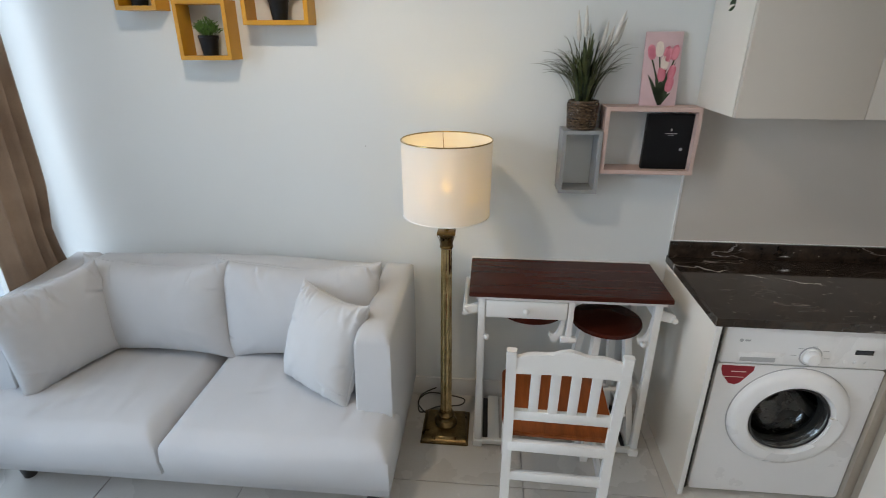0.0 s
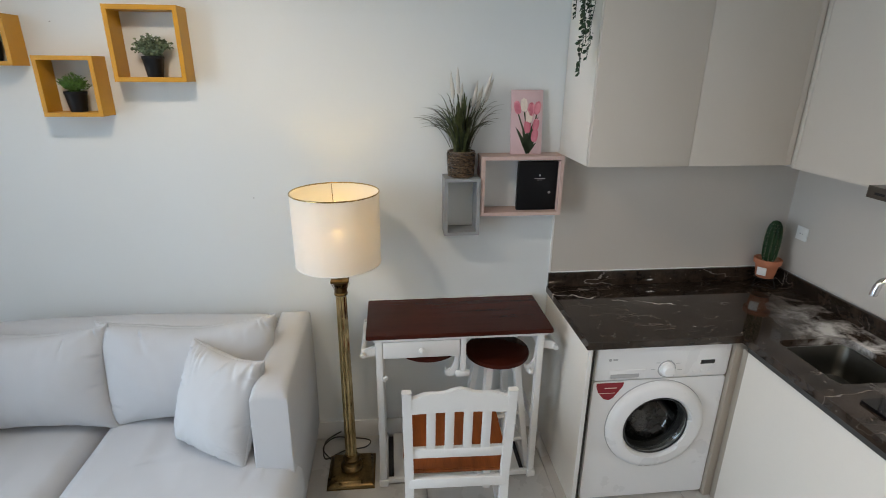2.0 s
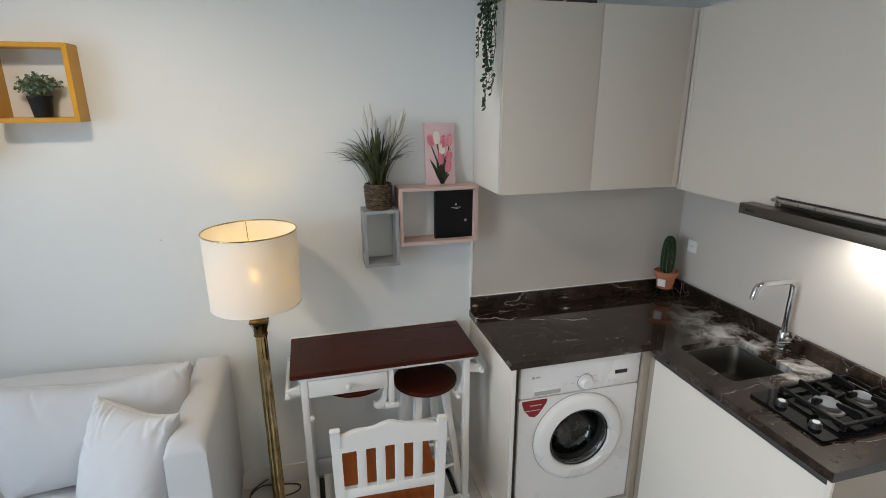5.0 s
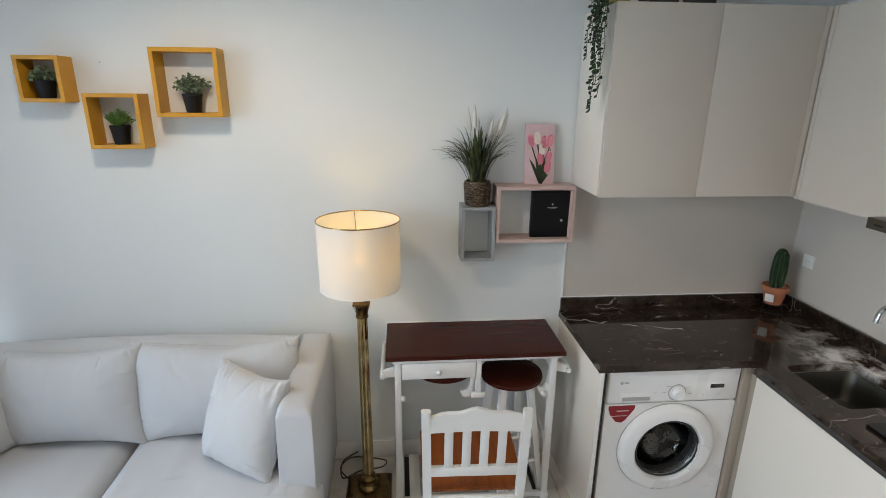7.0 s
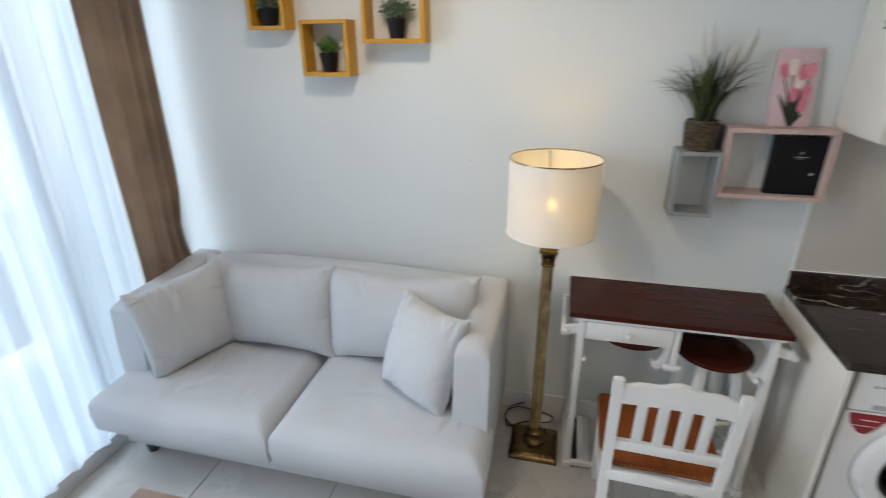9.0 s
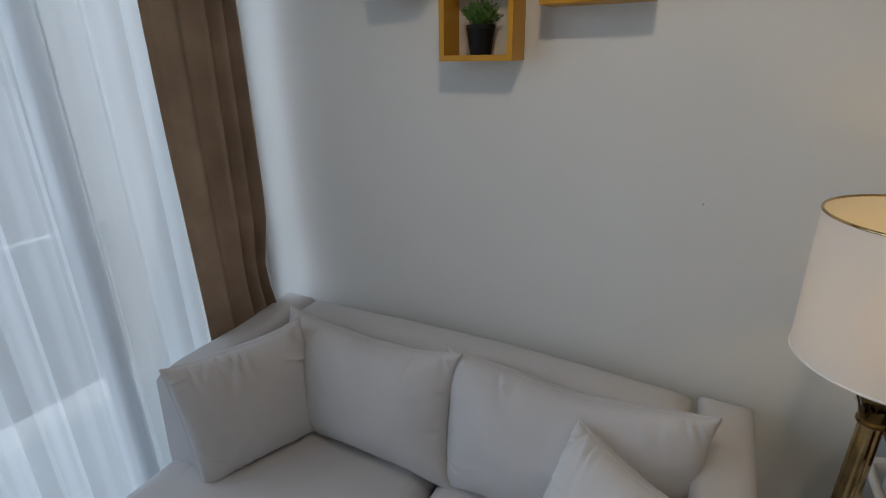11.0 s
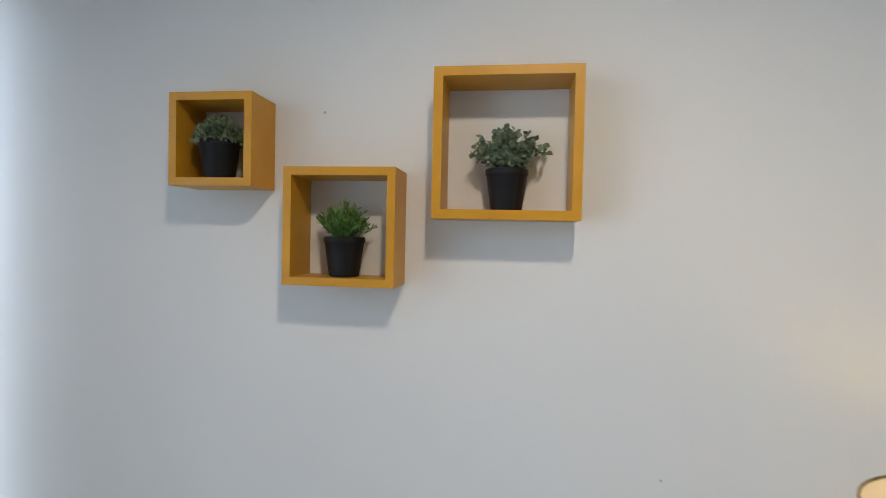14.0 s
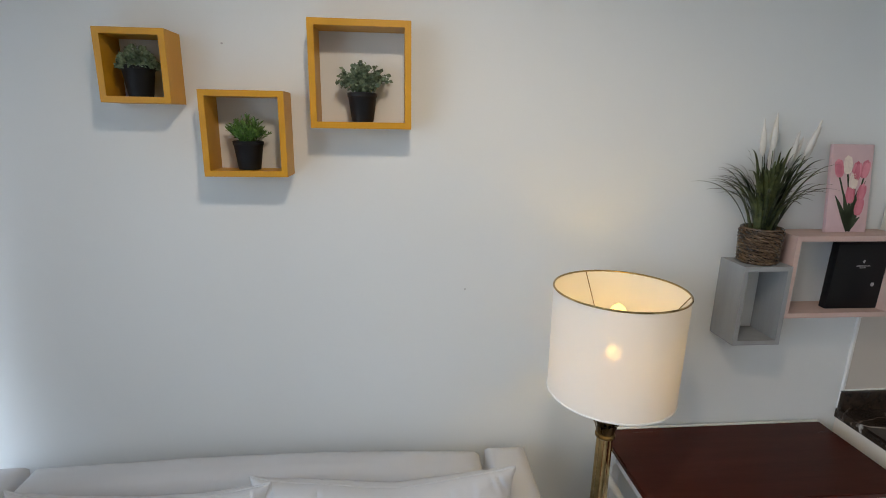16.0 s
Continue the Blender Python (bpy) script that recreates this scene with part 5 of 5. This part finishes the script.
def wall_cabinets():
    zb, zt = 1.527, 2.276
    s = thing("wall_cabinet", (0, 0, zb), "pale grey lacquered two-door wall cabinet", "cabinet", "wall cabinets")
    h = zt - zb
    part("carcass", box(0.0, -0.342, 0.0, 0.845, -0.008, h, 0.001), LACQW, s)
    # dark sheet in place of the shade between carcass and doors
    part("shadow_gap", box(0.004, -0.3475, 0.004, 0.840, -0.3425, h - 0.004), GAP, s)
    for a, b in ((0.001, 0.4215), (0.4230, 0.843)):
        part("door", box(a, -0.367, 0.0, b, -0.348, h, 0.0015), LACQ, s)
    part("filler", box(0.8440, -0.366, 0.0, 0.8695, -0.345, h, 0.0008), LACQ, s)
    s = thing("wall_cabinet", (0.87, -0.345, 1.515), "pale lacquered corner wall cabinet with one wide door round the hood", "cabinet", "wall cabinets")
    top = zt - 1.515
    bm = box(0.022, -0.540, 0.0, 0.355, 0.335, top, 0.001)
    box(0.022, -1.138, 0.060, 0.355, -0.5405, top, 0.001, into=bm)
    part("carcass", bm, LACQW, s)
    part("edge_strip", box(0.0, -0.042, 0.0, 0.020, -0.0225, top, 0.001), LACQ, s)
    part("door", plate([(-0.0435, 0.0), (-0.540, 0.0), (-0.540, 0.058), (-1.138, 0.058), (-1.138, top), (-0.0435, top)], 0.020, 0.0015, m=Matrix(((0, 0, 1, 0), (1, 0, 0, 0), (0, 1, 0, 0), (0, 0, 0, 1)))), LACQ, s)
    s = thing("cooker_hood", (0.87, -0.80, 1.492), "slim bronze-grey steel pull-out cooker hood", "hood")
    part("front_slab", box(-0.060, -0.63, 0.004, 0.018, 0.012, 0.044, 0.002), HOODM, s)
    part("canopy", box(0.020, -0.63, 0.014, 0.355, -0.092, 0.080, 0.002), HOODM, s)
    part("drip_lip", box(-0.030, -0.63, 0.066, 0.018, -0.088, 0.076, 0.002), STEEL, s)
    part("switch", box(-0.0612, -0.055, 0.018, -0.0602, -0.018, 0.026, 0.0002), FOOT, s)
    part("lamp_lens", box(0.18, -0.31, 0.0085, 0.27, -0.23, 0.0135, 0.001), DOWNM, s, "lit hood lamp")


def washing_machine():
    s = thing("washing_machine", (0.346, -0.545, 0.0), "white front-loading washing machine under the worktop", "washing machine")
    H = 0.818
    cz = 0.418
    bm = box(-0.297, 0.0145, 0.012, 0.297, 0.50, H - 0.004, 0.010, 3)
    bmesh.ops.delete(bm, geom=[f for f in bm.faces if f.calc_center_median().y < 0.0146], context="FACES")
    part("cabinet", bm, WMW, s)
    # front sheet with a round opening
    bm, edges = bmesh.new(), []
    hole = [(0.003 + 0.150 * math.cos(2 * math.pi * k / 48), cz + 0.150 * math.sin(2 * math.pi * k / 48)) for k in range(48)]
    for loop in (rounded(-0.2965, 0.016, 0.2965, 0.648, 0.012, 4), hole):
        vs = [bm.verts.new((x, 0.014, z)) for x, z in loop]
        edges += [bm.edges.new((vs[k], vs[(k + 1) % len(vs)])) for k in range(len(vs))]
    faces = [f for f in bmesh.ops.triangle_fill(bm, edges=edges, use_beauty=True)["geom"] if isinstance(f, bmesh.types.BMFace)]
    ext = bmesh.ops.extrude_face_region(bm, geom=faces)
    bmesh.ops.translate(bm, vec=(0, -0.018, 0), verts=[v for v in ext["geom"] if isinstance(v, bmesh.types.BMVert)])
    part("front_panel", bm, WMW, s)
    inner = pose(0.003, 0.0, cz, 90)
    part("bellows", turned([(0.1495, 0.002), (0.138, -0.006), (0.146, -0.020), (0.132, -0.032), (0.142, -0.046), (0.150, -0.060)], 56, m=inner, cap=False), RUBBER, s, "folded grey rubber door seal")
    drum = part("drum", turned([(0.150, -0.0605), (0.205, -0.066), (0.212, -0.10), (0.212, -0.34), (0.19, -0.36), (0.002, -0.365)], 56, m=inner, cap=False), DRUM, s, "perforated steel drum")
    for k in range(3):
        a = 100 + 120 * k
        part("lifter", box(0.165, -0.020, -0.33, 0.211, 0.020, -0.09, 0.012, 2, m=inner @ pose(0, 0, 0, 0, 0, a)), RUBBER, drum)
    # small drum holes in rows
    bm = bmesh.new()
    for k in range(26):
        for j in range(5):
            a = 2 * math.pi * (k + 0.5 * (j % 2)) / 26
            turned([(0.005, 0.0), (0.005, 0.0015)], 8, bm, inner @ Matrix.Translation((0.2102 * math.cos(a), 0.2102 * math.sin(a), -0.13 - 0.045 * j)) @ Vector((-math.cos(a), -math.sin(a), 0)).to_track_quat("Z", "Y").to_matrix().to_4x4())
    tagged(part("drum_hole", bm, GAP, drum), kind="stuff")
    part("control_panel", box(-0.2965, -0.010, 0.652, 0.2965, 0.014, H, 0.010, 3), WMW, s)
    for x in (-0.25, 0.25):
        part("foot", turned([(0.02, 0), (0.02, 0.012)], 12, m=pose(x, 0.05, 0)), FOOT, s)
    d = part("drawer", box(-0.238, -0.0125, 0.660, -0.075, -0.006, 0.705, 0.003), WMW, s)
    part("drawer_grip", box(-0.230, -0.0140, 0.668, -0.105, -0.0122, 0.686, 0.002), WMG, d)
    part("program_dial", turned([(0.034, 0.010), (0.034, 0.016), (0.028, 0.018), (0.026, 0.034), (0.022, 0.038), (0.002, 0.0385)], 36, m=pose(0.016, 0, 0.700, 90)), WMW, s)
    part("dial_ring", turned([(0.040, 0.0102), (0.040, 0.0108), (0.035, 0.0108)], 36, m=pose(0.016, 0, 0.700, 90), cap=False), WMG, s)
    part("display", box(0.165, -0.0112, 0.716, 0.228, -0.0100, 0.735, 0.0004), DARKG, s)
    for k in range(6):
        a = radians(-60 + 48 * k)
        part("print_bar", box(0.016 + 0.060 * math.cos(a) - 0.010, -0.0106, 0.700 + 0.040 * math.sin(a), 0.016 + 0.060 * math.cos(a) + 0.010, -0.0101, 0.7025 + 0.040 * math.sin(a)), WMG, s)
    for k in range(3):
        part("button", turned([(0.006, 0.010), (0.0055, 0.013)], 14, m=pose(0.14 + 0.035 * k, 0, 0.682, 90)), WMW, s)
    part("maker_mark", turned([(0.007, 0.0100), (0.007, 0.0108)], 18, box(-0.226, -0.0108, 0.752, -0.206, -0.0100, 0.759), pose(-0.238, 0, 0.7555, 90)), WMG, s)
    part("sticker", plate([(-0.06, 0), (0.06, 0), (0.058, -0.02), (0.020, -0.075), (0.002, -0.086), (-0.022, -0.080), (-0.050, -0.045), (-0.060, -0.015)][::-1], 0.0008, m=pose(-0.222, -0.0040, 0.640, 90)), RED, s, "dark red half-round sticker")
    part("sticker_print", box(-0.244, -0.0056, 0.612, -0.190, -0.0049, 0.616, into=box(-0.270, -0.0056, 0.588, -0.195, -0.0049, 0.5905)), TULIPW, s)
    m = pose(0.003, -0.004, cz, 90)
    part("door_seam", turned([(0.2255, 0.0), (0.2255, 0.0025), (0.2215, 0.0025)], 72, m=m, cap=False), WMG, s)
    ring = part("door_ring", turned([(0.222, 0.0), (0.222, 0.010), (0.214, 0.026), (0.196, 0.034), (0.160, 0.036), (0.152, 0.028), (0.149, 0.012)], 72, m=m, cap=False), WMW, s, "wide white door ring")
    part("door_glass", turned([(0.1485, 0.014), (0.143, 0.017), (0.132, 0.006), (0.124, -0.030), (0.112, -0.062), (0.085, -0.085), (0.045, -0.095), (0.002, -0.098)], 56, m=m, cap=False), DOORGL, ring, "dark bowed door glass").visible_shadow = False
    part("seal_ring", turned([(0.1485, 0.0165), (0.144, 0.022), (0.138, 0.0185)], 56, m=m, cap=False), FOOT, ring)
    part("door_handle", plate([(0.121, 0.066), (0.152, 0.072), (0.190, 0.050), (0.197, 0), (0.190, -0.050), (0.152, -0.072), (0.116, -0.072), (0.132, -0.038), (0.137, 0.0), (0.133, 0.036)][::-1], 0.012, 0.004, m=pose(0.003, -0.030, cz, 90) @ pose(0, 0, 0, 0, 0, -16)), WMW, ring)


worktop()
sink()
tap()
hob()
base_cabinets()
wall_cabinets()
washing_machine()


def cactus():
    rng = random.Random(8)
    s = thing("cactus", (1.102, -0.092, CT + 0.050), "ribbed green cactus in a terracotta pot", "plant")
    pot = part("pot", turned([(0.038, 0), (0.040, 0.001), (0.053, 0.072), (0.062, 0.074), (0.063, 0.098), (0.058, 0.100), (0.055, 0.09), (0.002, 0.086)], 40), TERRA, s, "terracotta pot")
    part("price_tag", box(-0.020, -0.002, -0.022, 0.020, 0.002, 0.022, 0.001), SOCKET, pot, "small white tag", pose(-0.055, -0.040, 0.045, 12, 0, -50))
    bm = turned([(0.026, 0.085), (0.034, 0.11), (0.038, 0.16), (0.037, 0.22), (0.031, 0.265), (0.017, 0.290), (0.003, 0.296)], 88, flute=11, depth=0.28)
    stem = part("stem", bm, CACTUS, s)
    sp = bmesh.new()
    for k in range(11):
        a = 2 * math.pi * k / 11
        for z in np.arange(0.10, 0.28, 0.015):
            r = 0.0372 * (1 - max(0, (z - 0.20) / 0.11) ** 2)
            p = Vector((r * math.cos(a), r * math.sin(a), z))
            for q in range(4):
                e = p + Vector((math.cos(a), math.sin(a), 0)) * 0.008 + Vector([rng.uniform(-1, 1) for _ in range(3)]) * 0.007
                leaf_blade(sp, p, p.lerp(e, 0.5), e, 0.0008, n=1)
    part("spines", sp, SPINE, stem)


cactus()
s = thing("plant_stand", (1.102, -0.092, CT), "small black wire stand under the cactus pot", "stand")
part("ring", tube([(0.044 * math.cos(2 * math.pi * k / 24), 0.044 * math.sin(2 * math.pi * k / 24), 0.0475) for k in range(25)], 0.0024, 6, steps=1), IRON, s)
part("foot_ring", tube([(0.060 * math.cos(2 * math.pi * k / 3), 0.060 * math.sin(2 * math.pi * k / 3), 0.0025) for k in (0.5, 1.5, 2.5, 3.5)], 0.0024, 6, steps=1), IRON, s)
for k in range(3):
    a = 2 * math.pi * (k + 0.5) / 3
    part("wire_leg", rod((0.060 * math.cos(a), 0.060 * math.sin(a), 0.0), (0.044 * math.cos(a), 0.044 * math.sin(a), 0.0475), 0.0024, seg=6), IRON, s)


def trailing_plant():
    rng = random.Random(31)
    s = thing("trailing_plant", (0.026, -0.300, 2.2765), "dark green trailing vine in a yellow-green pot on the cabinet", "plant")
    part("pot", turned([(0.045, 0), (0.058, 0.095), (0.060, 0.10), (0.055, 0.10), (0.050, 0.09), (0.002, 0.088)], 28), mat("olive_pot", (0.30, 0.25, 0.06), 0.5), s, "yellow-green pot")
    lv, st = bmesh.new(), bmesh.new()
    for k in range(15):
        x, y = rng.uniform(-0.095, -0.060), rng.uniform(-0.085, 0.05)
        end = (-0.43, -0.36, -0.30, -0.16, -0.20, -0.10, -0.24, -0.12)[k % 8] + rng.uniform(-0.02, 0.02)
        pts = [(rng.uniform(-0.02, 0.02), rng.uniform(-0.02, 0.02), 0.10), (-0.045, y * 0.6, 0.135), (x, y, 0.06)]
        z = 0.0
        while z > end:
            pts.append((x + rng.uniform(-0.008, 0.004), y * (1 + 0.4 * z) + rng.uniform(-0.008, 0.008), z))
            z -= 0.05
        tube(pts, 0.0013, 5, st, 4)
        for a, b in zip(pts[1:], pts[2:]):
            for q in range(4):
                p = Vector(a).lerp(Vector(b), (q + rng.uniform(0.1, 0.6)) / 4)
                d = Vector((rng.uniform(-0.9, 0.1), rng.choice((-1, 1)) * rng.uniform(0.5, 1), rng.uniform(-0.9, 0.1)))
                if p.z < 0.02 and (p + d.normalized() * 0.02).x > -0.052:
                    d.x = -abs(d.x)
                leaflet(lv, p, d, rng.uniform(0.016, 0.025), rng, 0.62)
    for k in range(90):
        a = rng.uniform(0, 6.283)
        leaflet(lv, (0.05 * math.cos(a) * rng.random(), 0.05 * math.sin(a) * rng.random(), 0.10 + 0.05 * rng.random()), (math.cos(a), math.sin(a), rng.uniform(0, 1)), rng.uniform(0.018, 0.028), rng, 0.62)
    tagged(part("stems", st, VINE, s), kind="stuff")
    part("foliage", lv, VINE, s)


trailing_plant()
s = thing("storage_box", pose(0.285, -0.255, 2.2765, 0, 0, 4), "dark grey storage box with a pale band on the cabinet", "box")
part("card_body", box(-0.125, -0.075, 0, 0.125, 0.075, 0.10, 0.004), mat("grey_box", (0.055, 0.055, 0.058), 0.6), s)
part("band", box(-0.035, -0.0775, 0.0, -0.020, 0.0775, 0.1025, 0.001), PINKW, s)


# ---------------------------------------------------------------- curtains and coffee table
def drape(name, y0, y1, x, z0, z1, folds, amp, material, label, seed, gather=0.0):
    rng = random.Random(seed)
    bm = bmesh.new()
    nu, nv = folds * 14, 28
    ph = [rng.uniform(-0.6, 0.6) for _ in range(folds + 2)]
    front, back = [], []
    for j in range(nv + 1):
        v = j / nv
        z = z0 + (z1 - z0) * v
        row = []
        for i in range(nu + 1):
            u = i / nu
            f = folds * u ** 1.9
            a = amp * (0.25 + 1.1 * u) * (1 + 0.35 * ph[int(f)]) * (1 + 0.35 * (1 - v))
            w = math.sin(2 * math.pi * f + ph[int(f) + 1] * 0.5 * (1 - v)) + 0.16 * math.sin(4 * math.pi * f + seed + v)
            y = y0 + (y1 - y0) * u + 0.006 * math.sin(7 * v + 3 * u)
            low = max(0.0, 1 - z / 1.15)
            y -= gather * math.exp(-((z - 0.95) / 0.13) ** 2) * u ** 3
            w += 0.45 * low * math.sin(6.3 * math.pi * f + 3 * v) * u
            row.append(Vector((x + a * w + 0.01 * noise.noise(Vector((u * 9, v * 2, seed))), y, z)))
        front.append([bm.verts.new(p) for p in row])
        back.append([bm.verts.new(p + Vector((-0.0025, 0, 0))) for p in row])
    for grid, flip in ((front, 1), (back, -1)):
        for j in range(nv):
            for i in range(nu):
                bm.faces.new((grid[j][i], grid[j][i + 1], grid[j + 1][i + 1], grid[j + 1][i])[::flip])
    bmesh.ops.bridge_loops(bm, edges=[e for e in bm.edges if len(e.link_faces) == 1])
    return tagged(new(name, mesh_of(bm, name, material)), label, "curtain")


drape("curtain", -0.455, -0.110, -2.905, 0.03, 2.66, 4, 0.024, CURT, "heavy brown curtain drawn aside in the corner", 3, 0.05)
r = thing("curtain_track", (-2.92, -1.6, 2.66), "slim white double curtain track on the ceiling", "curtain track")
for x in (0.015, -0.045):
    part("channel", box(x - 0.009, -1.45, 0.003, x + 0.009, 1.55, 0.0395, 0.001), TRIMW, r)

t = thing("coffee_table", (-2.10, -1.50, 0), "low coffee table with a brown wooden top", "table")
part("tabletop", box(-0.23, -0.28, 0.375, 0.23, 0.28, 0.40, 0.004), TABLEW, t)
for x in (-0.20, 0.20):
    for y in (-0.25, 0.25):
        part("leg", box(x - 0.018, y - 0.018, 0, x + 0.018, y + 0.018, 0.375, 0.003), TABLEW, t)

# the sheer is one thin woven sheet
def sheer(y0, y1, x, z0, z1, folds, amp, seed):
    rng = random.Random(seed)
    bm = bmesh.new()
    nu, nv = folds * 12, 24
    rows = []
    for j in range(nv + 1):
        v = j / nv
        rows.append([bm.verts.new((x + amp * (math.sin(2 * math.pi * (i / nu) ** 1.25 * folds + 1.5 * noise.noise(Vector((i / nu * 4, v * 0.7, seed)))) + 0.3 * math.sin(4.7 * math.pi * i / nu * folds)), y0 + (y1 - y0) * i / nu, z0 + (z1 - z0) * v)) for i in range(nu + 1)])
    for j in range(nv):
        for i in range(nu):
            bm.faces.new((rows[j][i], rows[j][i + 1], rows[j + 1][i + 1], rows[j + 1][i]))
    return tagged(new("sheer_curtain", mesh_of(bm, "sheer_curtain", SHEER)), "thin white sheer curtain hanging in soft folds", "curtain")


sheer(-1.34, -0.42, -2.965, 0.10, 2.66, 7, 0.024, 5)

for nx, nz in ((-1.397, 1.336), (-2.088, 2.053)):
    tagged(new("nail", mesh_of(turned([(0.0030, 0.0), (0.0030, 0.0015), (0.001, 0.002)], 10, m=pose(nx, 0, nz, 90)), "nail", NAILM)), "small grey nail head stuck in the plaster", "nail")
